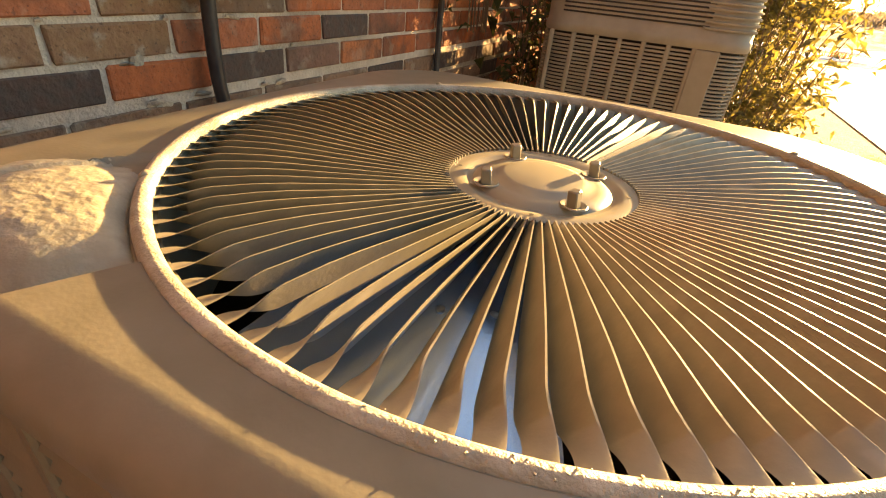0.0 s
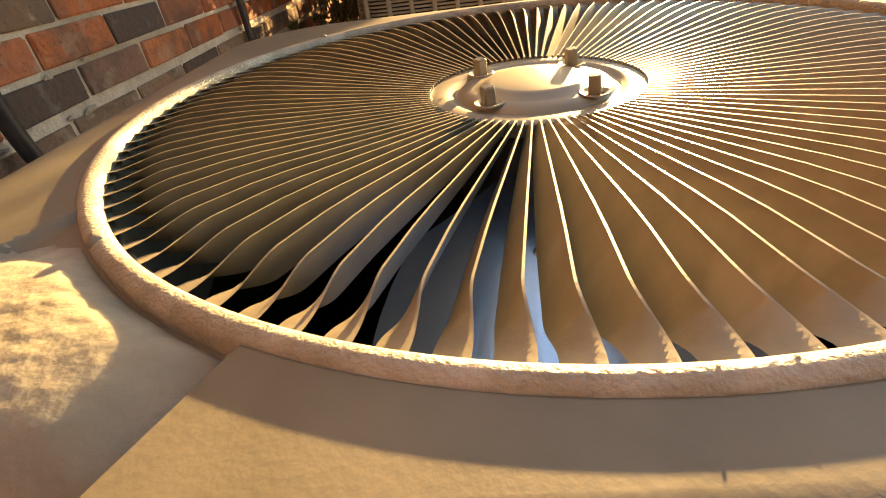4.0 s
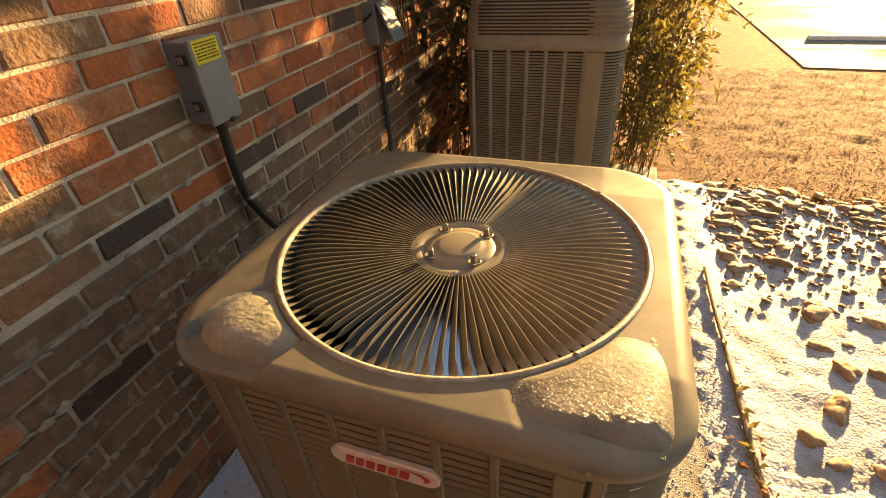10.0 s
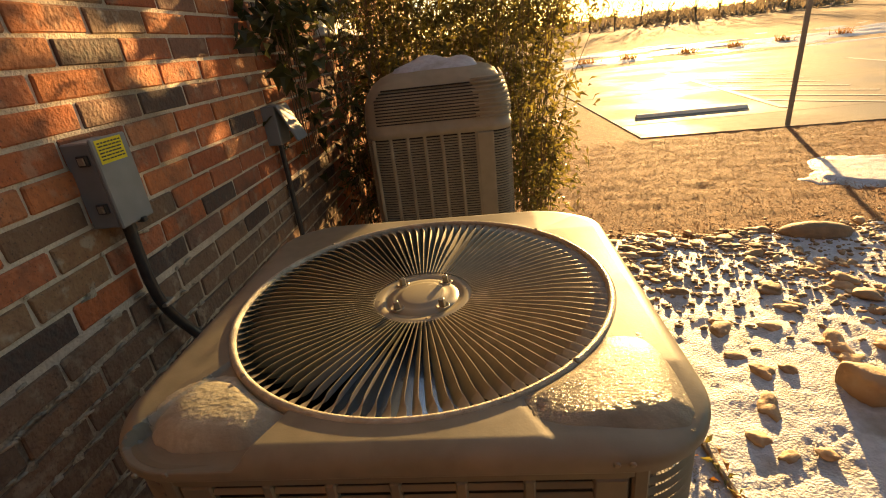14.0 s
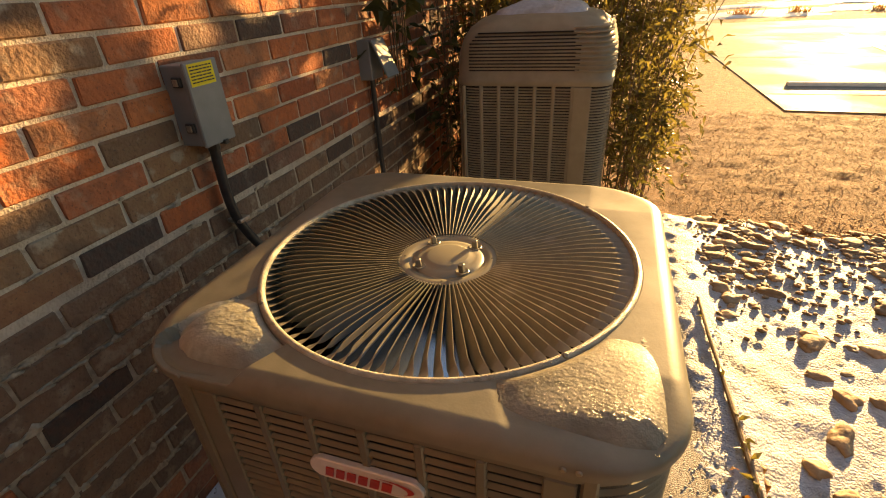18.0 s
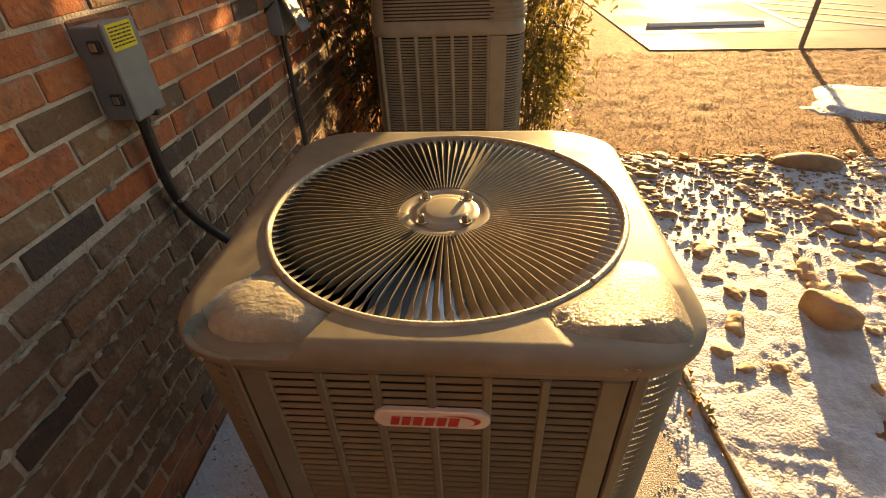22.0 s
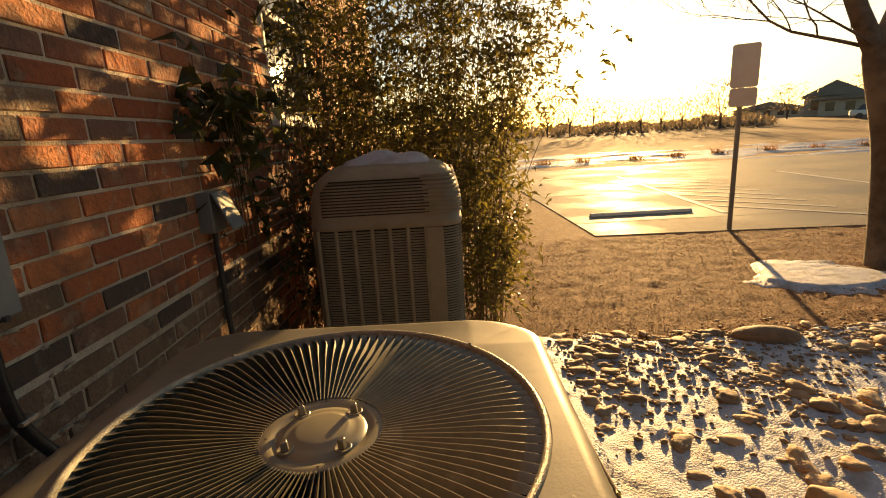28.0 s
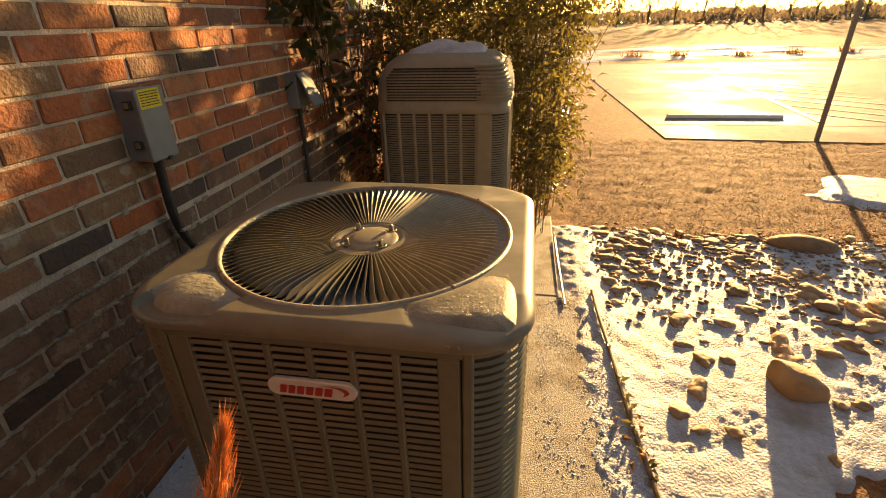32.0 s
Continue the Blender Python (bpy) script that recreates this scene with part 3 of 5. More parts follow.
for z0, z1 in ((0.893, 0.918), (0.11, 0.137)):
    b = Build()
    b.bevel_box(-0.263, 0.263, -HALF + 0.0005, -HALF + 0.012, z0, z1, 0.002)
    part("panel_rail", b, M_PAINT, unit)
b = Build()
sec = ((0.0040, 0.0018), (0.0026, -0.0002), (0.0008, -0.0030), (0.0, -0.0044), (0.002, -0.0054))
for x in (-0.001, 0.0645):
    for y, z in sec:
        b.v.append((x, y, z))
for i in range(4):
    b.f.append((i, i + 1, i + 6, i + 5))
b.add([(x, y + 0.0016, z - 0.0008) for x in (-0.001, 0.0645) for y, z in sec], [(i + 5, i + 6, i + 1, i) for i in range(4)])
me_slat = b.mesh("louvre", M_PAINT, 40)
for c0, c1 in COLS:
    for k in range(ROWS):
        shared("louvre", me_slat, unit, pose(c0, -HALF + 0.0015, SLAT_TOP - 0.009 - PITCH * k))


def arc_slat(q, rows, half, end=0.26):
    """Louvres that wrap round a corner, q quarter turns from the front right one."""
    out = Build()
    c = half - CORNER
    pts = [(0.272, -half)] + [(c + CORNER * math.cos(a), -c + CORNER * math.sin(a)) for a in [radians(-90 + 90 * i / 12) for i in range(0, 13)]] + [(half, -0.272), (half, end - 0.001), (half, end)]
    pts[0] = (0.285, -half)
    pts = [p for i, p in enumerate(pts) if i == 0 or p[0] > 0.286]
    rot = Matrix.Rotation(radians(90 * q), 4, "Z")
    for k in rows:
        z = SLAT_TOP - 0.009 - PITCH * k
        o = len(out.v)
        for off, dz in ((0.0040, 0.0024), (0.0020, 0.0002), (0.0, -0.0038), (0.0025, -0.0050)):
            for x, y in pts:
                nx = 0.0 if x <= c else (x - c)
                ny = 0.0 if y >= -c else (y + c)
                ln = math.hypot(nx, ny) or 1
                out.v.append(tuple(rot @ Vector((x - off * nx / ln, y - off * ny / ln, z + dz))))
        n = len(pts)
        for s in range(3):
            for i in range(n - 1):
                out.f.append((o + s * n + i, o + s * n + i + 1, o + (s + 1) * n + i + 1, o + (s + 1) * n + i))
    return out


for k in range(ROWS):
    part("louvre", arc_slat(0, [k], HALF), M_PAINT, unit, smooth=50)
for q in (1, 2):
    tagged(part("side_louvres", arc_slat(q, range(ROWS), HALF), M_PAINT, unit, smooth=50), kind="stuff")
for k in range(ROWS):
    b = arc_slat(0, [k], HALF, -0.27)
    b.v = [(-x, y, z) for x, y, z in b.v]
    part("louvre", b, M_PAINT, unit, smooth=50)
# corner posts either side of the front panel
for s in (-1, 1):
    b = Build()
    b.bevel_box(min(s * 0.2665, s * 0.285), max(s * 0.2665, s * 0.285), -HALF, -HALF + 0.014, 0.11, 0.917, 0.003)
    part("corner_post", b, M_PAINT, unit)
for x, y in ((0.371, 0.27), (0.371, -0.03), (-0.371, 0.27), (-0.371, -0.03)):
    b = Build()
    s = 1 if x > 0 else -1
    b.bevel_box(min(x, x - s * 0.012), max(x, x - s * 0.012), y - 0.012, y + 0.012, 0.11, 0.917, 0.002)
    part("side_post", b, M_PAINT, unit)
# seam screws
me_screw = Build().lathe([(0.0, 0.0025), (0.0028, 0.0022), (0.0038, 0.0008), (0.0038, 0.0)], 10).mesh("screw", M_GUARD, 40)
for x in (-0.30, -0.262, 0.262, 0.246):
    shared("screw", me_screw, unit, pose(x, -0.381, 0.927, 90, 0, 0))

# badge: a plate with plain bars in place of the maker's mark
b = Build()
loop = []
for sgn in (1, -1):
    for i in range(9):
        a = radians(90 - 180 * i / 8) if sgn == 1 else radians(-90 - 180 * i / 8)
        loop.append((sgn * 0.064 + 0.0195 * math.cos(a), 0.0195 * math.sin(a) * 0.98))
b.rings([[(x, -HALF + 0.002, 0.807 + z) for x, z in loop], [(x, -HALF - 0.005, 0.807 + z) for x, z in loop], [(x * 0.985, -HALF - 0.0065, 0.807 + z * 0.93) for x, z in loop]], True)
badge = part("badge", b, M_BADGE, unit, "silver oval badge with red bars", 40)
for x0, x1 in ((-0.058, -0.046), (-0.042, -0.030), (-0.026, -0.013), (-0.009, 0.004), (0.008, 0.021), (0.025, 0.039)):
    m = Matrix(((1, 0, 0.22, 0), (0, 1, 0, 0), (0, 0, 1, 0), (0, 0, 0, 1)))
    b = Build()
    b.box(x0, x1, -HALF - 0.0085, -HALF - 0.006, -0.0085, 0.0085, Matrix.Translation((0, 0, 0.805)) @ m)
    part("badge_bar", b, M_RED, badge)
b = Build()
arc = [(0.030 + 0.036 * math.cos(a), 0.0125 * math.sin(a)) for a in [radians(-80 + 190 * i / 20) for i in range(21)]]
n = len(arc)
for i, (x, z) in enumerate(arc):
    t = 0.0042 * math.sin(math.pi * (i + 0.3) / (n + 0.2)) + 0.0004
    for d in (-t, t):
        b.v.append((x + d, -HALF - 0.0078, 0.807 + z + d * 0.3))
for i in range(n - 1):
    b.f.append((2 * i, 2 * i + 1, 2 * i + 3, 2 * i + 2))
part("badge_swoosh", b, M_RED, badge)

# ---- fan guard ----
guard = part("guard_ring", Build().lathe([(0.3325, 0.9360), (0.3325, 0.9440), (0.3312, 0.9470), (0.3280, 0.9493), (0.3245, 0.9490), (0.3218, 0.9465), (0.3205, 0.9420), (0.3210, 0.937), (0.326, 0.935)], 160), M_RIM, unit, "rolled steel rim of the fan guard, rough with frost", 60)
FINS = 102
b = Build()
stations = []
for i in range(25):
    r = 0.0895 + (0.278 - 0.0895) * i / 8 if i < 9 else 0.278 + 0.0445 * (i - 8) / 16
    u = (r - 0.0895) / 0.233
    k = clip01((r - 0.282) / 0.036)
    k = k * k * (3 - 2 * k)
    z1 = 0.9315 + 0.0148 * min(1, u * 1.5) - 0.0035 * k
    deep = 0.011 + 0.010 * min(1.0, u * 1.6)
    stations.append((r, 0.0050 * k, z1, deep * (1 - k) + 0.0032 * k, 0.46 * deep * (1 - k) + 0.0118 * k))
for r, side, z1, depth, lean in stations:
    for dy, z in ((-0.00055, z1), (0.00055, z1), (0.0009 - lean, z1 - depth), (-0.0009 - lean, z1 - depth)):
        b.v.append((r, side + dy, z))
for i in range(24):
    for k in range(4):
        k2 = (k + 1) % 4
        b.f.append((4 * i + k, 4 * i + k2, 4 * i + 4 + k2, 4 * i + 4 + k))
b.f.append((0, 1, 2, 3))
b.f.append((99, 98, 97, 96))
me_fin = b.mesh("guard_fin", M_GUARD, 50)
for k in range(FINS):
    shared("guard_fin", me_fin, unit, pose(0, 0, 0, 0, 0, 360 * k / FINS))
# hub
b = Build()
b.lathe([(r, z - 0.006) for r, z in ((0.0905, 0.925), (0.0905, 0.9345), (0.0885, 0.9355), (0.078, 0.9355), (0.073, 0.9345), (0.070, 0.9325), (0.066, 0.9325), (0.062, 0.936), (0.052, 0.9375), (0.046, 0.9375), (0.041, 0.9405), (0.036, 0.9415), (0.0, 0.9415))], 96)
hub = part("guard_hub", b, M_HUB, unit, "round pressed hub plate of the guard", 40)
b = Build()
for k in range(FINS):
    a = 2 * math.pi * k / FINS
    m = pose(0, 0, 0, 0, 0, math.degrees(a))
    b.box(0.0895, 0.0935, -0.0011, 0.0011, 0.922, 0.9315, m)
tagged(part("hub_teeth", b, M_GUARD, hub), kind="stuff")
b = Build()
b.bevel_box(-0.0048, 0.0048, -0.0048, 0.0048, -0.002, 0.0145, 0.0012)
me_bolt = b.mesh("motor_bolt", M_GUARD, 40)
for x, y, a in ((-0.041, -0.043, 20), (0.040, -0.043, -15), (-0.043, 0.045, 35), (0.040, 0.045, 5)):
    shared("motor_bolt", me_bolt, unit, pose(x, y, 0.931, 4, -5, a))
    b = Build().lathe([(0.0125, 0.9316), (0.0115, 0.9326), (0.0095, 0.9322), (0.007, 0.9308)], 20, (x, y))
    part("bolt_collar", b, M_HUB, hub, smooth=50)
me_ring_screw = Build().lathe([(0.0, 0.0042), (0.003, 0.004), (0.0048, 0.002), (0.0048, 0.0)], 8).mesh("rim_screw", M_GUARD, 40)
for sx in (-1, 1):
    for sy in (-1, 1):
        m = pose(sx * 0.2315, sy * 0.2315, 0.9470) @ Matrix.Rotation(math.atan2(sy, sx), 4, "Z") @ Matrix.Rotation(radians(38), 4, "Y")
        shared("rim_screw", me_ring_screw, unit, m)
for k in range(4):
    a = radians(100 + 90 * k)
    b = Build().lathe([(0.0022, 0.9300), (0.0, 0.9300)], 8, (0.081 * math.cos(a), 0.081 * math.sin(a)))
    part("hub_hole", b, M_MOTOR, hub)
# fan and motor under the guard
b = Build().lathe([(0.0, 0.915), (0.06, 0.915), (0.068, 0.905), (0.068, 0.80), (0.06, 0.785), (0.0, 0.785)], 40)
part("motor", b, M_MOTOR, unit, "black fan motor hung under the guard")
for k in range(3):
    b = Build()
    nr, na = 10, 8
    for i in range(nr + 1):
        r = 0.07 + 0.225 * i / nr
        lead = radians(-123.0 + 88 * (r - 0.18) if r > 0.18 else -123.0 + 60 * (0.18 - r))
        trail = radians(-66.0 - 20 * (r - 0.18))
        for j in range(na + 1):
            v = j / na
            a = lead + (trail - lead) * v
            b.v.append((r * math.cos(a), r * math.sin(a), 0.872 - 0.030 * (v - 0.5) - 0.005 * (2 * v - 1) ** 2))
    for i in range(nr):
        for j in range(na):
            o = i * (na + 1) + j
            b.f.append((o, o + 1, o + na + 2, o + na + 1))
    o = len(b.v)
    b.add([(x, y, z - 0.002) for x, y, z in b.v[:o]], [tuple(reversed(q)) for q in b.f[:nr * na]])
    m = pose(0, 0, 0, 0, 0, 120 * k)
    b.v = [tuple(m @ Vector(p)) for p in b.v]
    part("fan_blade", b, M_FAN, unit, "sheet metal fan blade coloured with reflected sky blue", 50)
    for r, a in ((0.166, -97), (0.189, -78), (0.14, -84)):
        b = Build().lathe([(0.0, 0.003), (0.0035, 0.002), (0.004, 0.0)], 8)
        v = (a + 123.0) / 57.0
        h = 0.872 - 0.030 * (v - 0.5) - 0.005 * (2 * v - 1) ** 2
        a = radians(a + 120 * k)
        b.v = [(x + r * math.cos(a), y + r * math.sin(a), z + h) for x, y, z in b.v]
        part("fan_rivet", b, M_STEEL, unit)
b = Build().lathe([(0.33, 0.45), (0.0, 0.45)], 48)
part("inner_floor", b, M_COIL, unit)


# ---- frost on the cap corners ----
def frost(name, outline, base, height, seed, label, grit=0.0011, material=M_FROST, power=3.0):
    """A domed crust of frost with an uneven rim, ending at the ring and at the cap's edge. outline: radius by angle round its middle."""
    cx, cy = base
    b = Build()
    n, nr = 144, 44

    def on_cap(x, y):
        a = math.degrees(math.atan2(-x, -y))
        return math.hypot(x, y) > 0.3335 and abs(x) < 0.358 and y > -0.352 and not (x < 0 and a < 25.6)
    for i in range(nr + 1):
        u = i / nr
        for k in range(n):
            t = 2 * math.pi * k / n
            ux, uy = math.cos(t), math.sin(t)
            r = outline(t) * (1 + 0.04 * wob(ux * 2, uy * 2, seed, 1.2) + 0.05 * wob(ux, uy, seed, 3.5) + 0.04 * wob(ux, uy, seed, 9))
            while not on_cap(cx + r * ux, cy + r * uy) and r > 0.01:
                r -= 0.0005
            x, y = cx + r * u * ux, cy + r * u * uy
            drop = 1.25 * max(0, max(abs(x), abs(y)) - 0.327) ** 1.5
            full = outline(t)
            dome = (1 - min(1.0, r * u / full) ** power) * (1 - u ** 8)
            bed = 0.0075 if cx < 0 else 0.0008 + 0.025 * max(0.0, (x - y) / 2 - 0.235)
            bed += (sunk(x, y) - bed) * u ** 4
            grain = 0.0003 * wob(x, y, seed, 30) + grit * (wob(x, y * 1.6, seed, 85) + 0.6 * wob(x, y * 1.5, seed + 2, 190))
            z = PLATE - 0.0006 - bed - drop + height * dome + grain * (1 if u < 1 else 0) + (0.0005 if u < 1 else -0.006)
            b.v.append((x, y, z))
    for i in range(nr):
        for k in range(n):
            k2 = (k + 1) % n
            b.f.append((i * n + k, i * n + k2, (i + 1) * n + k2, (i + 1) * n + k))
    return solid(name, b, material, label, "frost", "frost on the cap", smooth=70, at=(cx, cy, 0.94))


def blob(rx, ry, turn, p=2.6):
    def f(t):
        c, s = math.cos(t - turn), math.sin(t - turn)
        return (abs(c / rx) ** p + abs(s / ry) ** p) ** (-1 / p)
    return f


frost("frost_crust", blob(0.103, 0.066, radians(-14), 2.2), (-0.240, -0.289), 0.0105, 3.0, "dull tan-grey crust of frost on the cap corner", 0.0005, M_FROST_DULL, 3.4)
frost("frost_crust", blob(0.114, 0.086, radians(24), 2.6), (0.266, -0.276), 0.0085, 8.0, "large wet glittering crust of frost on the cap corner", 0.00025, power=3.0)


frost("ice_flake", blob(0.034, 0.013, radians(-62), 1.8), (0.343, -0.196), 0.0012, 5.0, "thin pale flake of ice on the cap edge", 0.0004)


# beads of ice on the cap and its rim
b = Build()
rng = random.Random(41)
beads = 0
while beads < 1100:
    x, y = rng.uniform(-0.345, 0.345), rng.uniform(-0.345, 0.345)
    r = math.hypot(x, y)
    if r < 0.3222 or (r < 0.331 and (x < 0.0 or rng.random() > 0.5)) or (r > 0.331 and rng.random() > (0.5 if x > 0.1 else 0.05)):
        continue
    z = 0.9508 if r < 0.331 else PLATE - sunk(x, y) - 0.0004
    if r < 0.331:
        z = 0.9495 - 0.0035 * ((r - 0.3265) / 0.0075) ** 2
    s = rng.uniform(0.0004, 0.001) if r < 0.331 else rng.uniform(0.0003, 0.0009)
    o = [(x + s * math.cos(a), y + s * math.sin(a), z - 0.0002) for a in (0, 1.257, 2.513, 3.77, 5.027)]
    q = [(x + 0.6 * s * math.cos(a + 0.6), y + 0.6 * s * math.sin(a + 0.6), z + 0.5 * s) for a in (0, 1.257, 2.513, 3.77, 5.027)]
    b.add(o + q, [(k, (k + 1) % 5, 5 + (k + 1) % 5, 5 + k) for k in range(5)] + [(5, 6, 7, 8, 9)])
    beads += 1
solid("ice_beads", b, M_FROST, "tiny frozen beads scattered over the cap", "ice", kind="stuff", smooth=60)


# ---- the taller air conditioner behind ----
UX, UY, UH = -0.085, 1.80, 0.345
tall = thing("tall_air_conditioner", (UX, UY, 0.03), "taller tan outdoor air conditioner with a domed snowy top", "air conditioner")
b = Build()
b.rings([square_loop(UH - 0.004, 0.09, z, 96, (UX, UY)) for z in (0.03, 0.10)], True)
part("base_pan", b, M_UNIT2, tall)
b = Build()
b.rings([square_loop(UH - 0.02, 0.08, z, 96, (UX, UY)) for z in (0.10, 0.99)])
part("coil", b, M_COIL, tall)
b = Build()
b.rings([square_loop(UH - d, max(0.09, 0.09 + d * 0.5), z, 96, (UX, UY)) for d, z in ((0.008, 0.955), (0.0, 0.955), (-0.004, 0.965), (-0.004, 0.985), (0.0, 0.99), (0.0, 1.05), (0.006, 1.10), (0.020, 1.15), (0.045, 1.19), (0.08, 1.218), (0.115, 1.232), (0.2, 1.243), (0.31, 1.245))], False)
hood = part("hood", b, M_UNIT2, tall, "rounded hood with fine slots", 50)
def hood_d(z):
    """How far the hood's side lies inside its foot at a height."""
    return 0.0 if z < 1.05 else 0.006 * (z - 1.05) / 0.05 if z < 1.1 else 0.006 + 0.28 * (z - 1.1)


# dark bars paint the hood's shaded front slots; bright open slats round its sunny corner
for k in range(12):
    z = 1.02 + 0.0135 * k
    inset = 0.0 if k < 9 else 0.012 * (k - 8)
    b = Build()
    y = UY - UH + hood_d(z)
    b.bevel_box(UX - 0.275 + inset, UX + 0.205 - inset, y - 0.0025, y + 0.01, z, z + 0.0055, 0.001)
    part("hood_slot", b, M_COIL, hood)
for k in range(10):
    z = 1.015 + 0.0185 * k
    d = hood_d(z)
    q = Build()
    loops = []
    for e, zz in ((-0.004, z), (0.0065, z + 0.001), (0.0070, z + 0.006), (-0.004, z + 0.011)):
        lp = []
        for a in range(29):
            t = radians(-62 + 124 * a / 28)
            r = square_r(t, UH - d + e, 0.09 + d * 0.5)
            lp.append((UX + r * math.cos(t), UY + r * math.sin(t), zz))
        loops.append(lp)
    for lp in loops:
        q.v.extend(lp)
    for a in range(3):
        for c in range(28):
            q.f.append((a * 29 + c, a * 29 + c + 1, (a + 1) * 29 + c + 1, (a + 1) * 29 + c))
    part("hood_slat", q, M_UNIT2, hood, smooth=40)
b = Build()
b.bevel_box(UX + 0.186, UX + 0.262, UY - UH - 0.004, UY - UH + 0.012, 0.1, 0.953, 0.003)
part("access_panel", b, M_UNIT2, tall, "plain sheet panel beside the louvres")
for i in range(7):
    x = UX - 0.303 + 0.081 * i
    b = Build()
    b.bevel_box(x - 0.008, x + 0.008, UY - UH - 0.001, UY - UH + 0.012, 0.1, 0.957, 0.003)
    part("mullion", b, M_UNIT2, tall)
    for s in (-1, 1):
        b = Build()
        xx = UX + s * UH
        b.bevel_box(min(xx, xx - s * 0.012), max(xx, xx - s * 0.012), UY - 0.27 + 0.09 * i - 0.008, UY - 0.27 + 0.09 * i + 0.008, 0.1, 0.957, 0.003)
        part("mullion", b, M_UNIT2, tall)
for k in range(66):
    z = 0.945 - 0.0125 * k
    b = Build()
    b.rings([square_loop(UH + e, 0.09, zz, 96, (UX, UY)) for e, zz in ((-0.006, z + 0.002), (-0.002, z), (-0.002, z - 0.0048), (-0.005, z - 0.006))])
    part("louvre", b, M_UNIT2, tall, smooth=40)
# snow on its top
b = Build()
n, nr = 72, 14
for i in range(nr + 1):
    u = i / nr
    for k in range(n):
        t = 2 * math.pi * (k + 0.5) / n
        r = square_r(t, 0.205, 0.11) * u * (1 + 0.06 * wob(math.cos(t), math.sin(t), 2, 2.5))
        x, y = r * math.cos(t), r * math.sin(t)
        z = 1.243 + 0.045 * (1 - u ** 2.2) + 0.02 * wob(x, y, 1, 9) * (1 - u ** 4) + 0.006 * wob(x, y, 1, 40) * (1 - u ** 4) - (0.012 if i == nr else 0)
        b.v.append((UX + x, UY + y, z))
for i in range(nr):
    for k in range(n):
        b.f.append((i * n + k, i * n + (k + 1) % n, (i + 1) * n + (k + 1) % n, (i + 1) * n + k))
solid("snow_cap", b, M_SNOW, "lumpy snow lying on the tall unit's hood", "snow", smooth=70, at=(UX, UY, 1.24))


# ---- disconnect boxes and conduits on the wall ----
def bars(parent, x, y0, y1, z0, z1, rows, material, name="print_bar"):
    """Lines of small print on a label, as plain bars."""
    b = Build()
    h = (z1 - z0) / rows
    rng = random.Random(4)
    for k in range(rows):
        zz = z1 - h * (k + 0.5)
        p = y0
        while p < y1 - 0.003:
            wv = min(rng.uniform(0.006, 0.016), y1 - p)
            b.box(x, x + 0.0006, p, p + wv, zz - h * 0.22, zz + h * 0.22)
            p += wv + 0.0025
    return part(name, b, material, parent)


dbox = thing("disconnect_box", (WALL_X, 0.27, 1.035), "grey steel disconnect box with a yellow warning label on the wall", "electrical box")
b = Build()
b.bevel_box(WALL_X - 0.004, WALL_X + 0.064, 0.214, 0.319, 1.037, 1.233, 0.003)
dbody = part("box_body", b, M_BOX, dbox)
b = Build()
b.bevel_box(WALL_X + 0.0645, WALL_X + 0.074, 0.211, 0.322, 1.034, 1.238, 0.003)
lid = part("box_door", b, M_BOX, dbox)
b = Build()
b.box(WALL_X + 0.0742, WALL_X + 0.0748, 0.221, 0.303, 1.182, 1.234)
part("warning_label", b, M_LABEL, lid, "yellow warning label with black print")
bars(lid, WALL_X + 0.0749, 0.226, 0.298, 1.187, 1.230, 6, M_INK)
for z in (1.085, 1.195):
    b = Build()
    b.bevel_box(WALL_X + 0.030, WALL_X + 0.056, 0.205, 0.2145, z - 0.012, z + 0.012, 0.002)
    part("hinge_slot", b, M_MOTOR, dbody)
    b = Build()
    b.bevel_box(WALL_X + 0.036, WALL_X + 0.050, 0.2015, 0.206, z - 0.008, z + 0.008, 0.001)
    part("latch", b, M_STEEL, dbody)
b = Build()
b.bevel_box(WALL_X + 0.060, WALL_X + 0.082, 0.270, 0.285, 1.028, 1.040, 0.002)
part("hasp", b, M_MOTOR, lid)


def smooth_path(pts, n=6):
    """A rounded line through the given points."""
    out = []
    P = [Vector(p) for p in pts]
    P = [2 * P[0] - P[1]] + P + [2 * P[-1] - P[-2]]
    for i in range(1, len(P) - 2):
        a, b_, c, d = P[i - 1:i + 3]
        for k in range(n):
            t = k / n
            out.append(0.5 * ((2 * b_) + (c - a) * t + (2 * a - 5 * b_ + 4 * c - d) * t * t + (3 * b_ - a - 3 * c + d) * t ** 3))
    out.append(P[-2])
    return out


hose = thing("flexible_conduit", (WALL_X + 0.03, 0.28, 0.6), "black flexible conduit from the disconnect box down to the unit", "conduit")
line = smooth_path([(WALL_X + 0.035, 0.272, 1.035), (WALL_X + 0.032, 0.272, 0.95), (WALL_X + 0.03, 0.275, 0.86), (WALL_X + 0.03, 0.292, 0.78), (WALL_X + 0.05, 0.330, 0.68), (WALL_X + 0.12, 0.355, 0.58), (WALL_X + 0.26, 0.345, 0.47), (WALL_X + 0.40, 0.33, 0.42)], 10)
part("tube", Build().tube(line, 0.0142, 14), M_CONDUIT, hose)
part("collar", Build().tube([(WALL_X + 0.035, 0.272, 1.036), (WALL_X + 0.035, 0.272, 1.012)], 0.0165, 12), M_CONDUIT, hose)
b = Build()
b.bevel_box(WALL_X - 0.002, WALL_X + 0.048, 0.276, 0.318, 0.786, 0.797, 0.002)
strap = part("strap", b, M_STEEL, hose, "small metal strap with a screw")
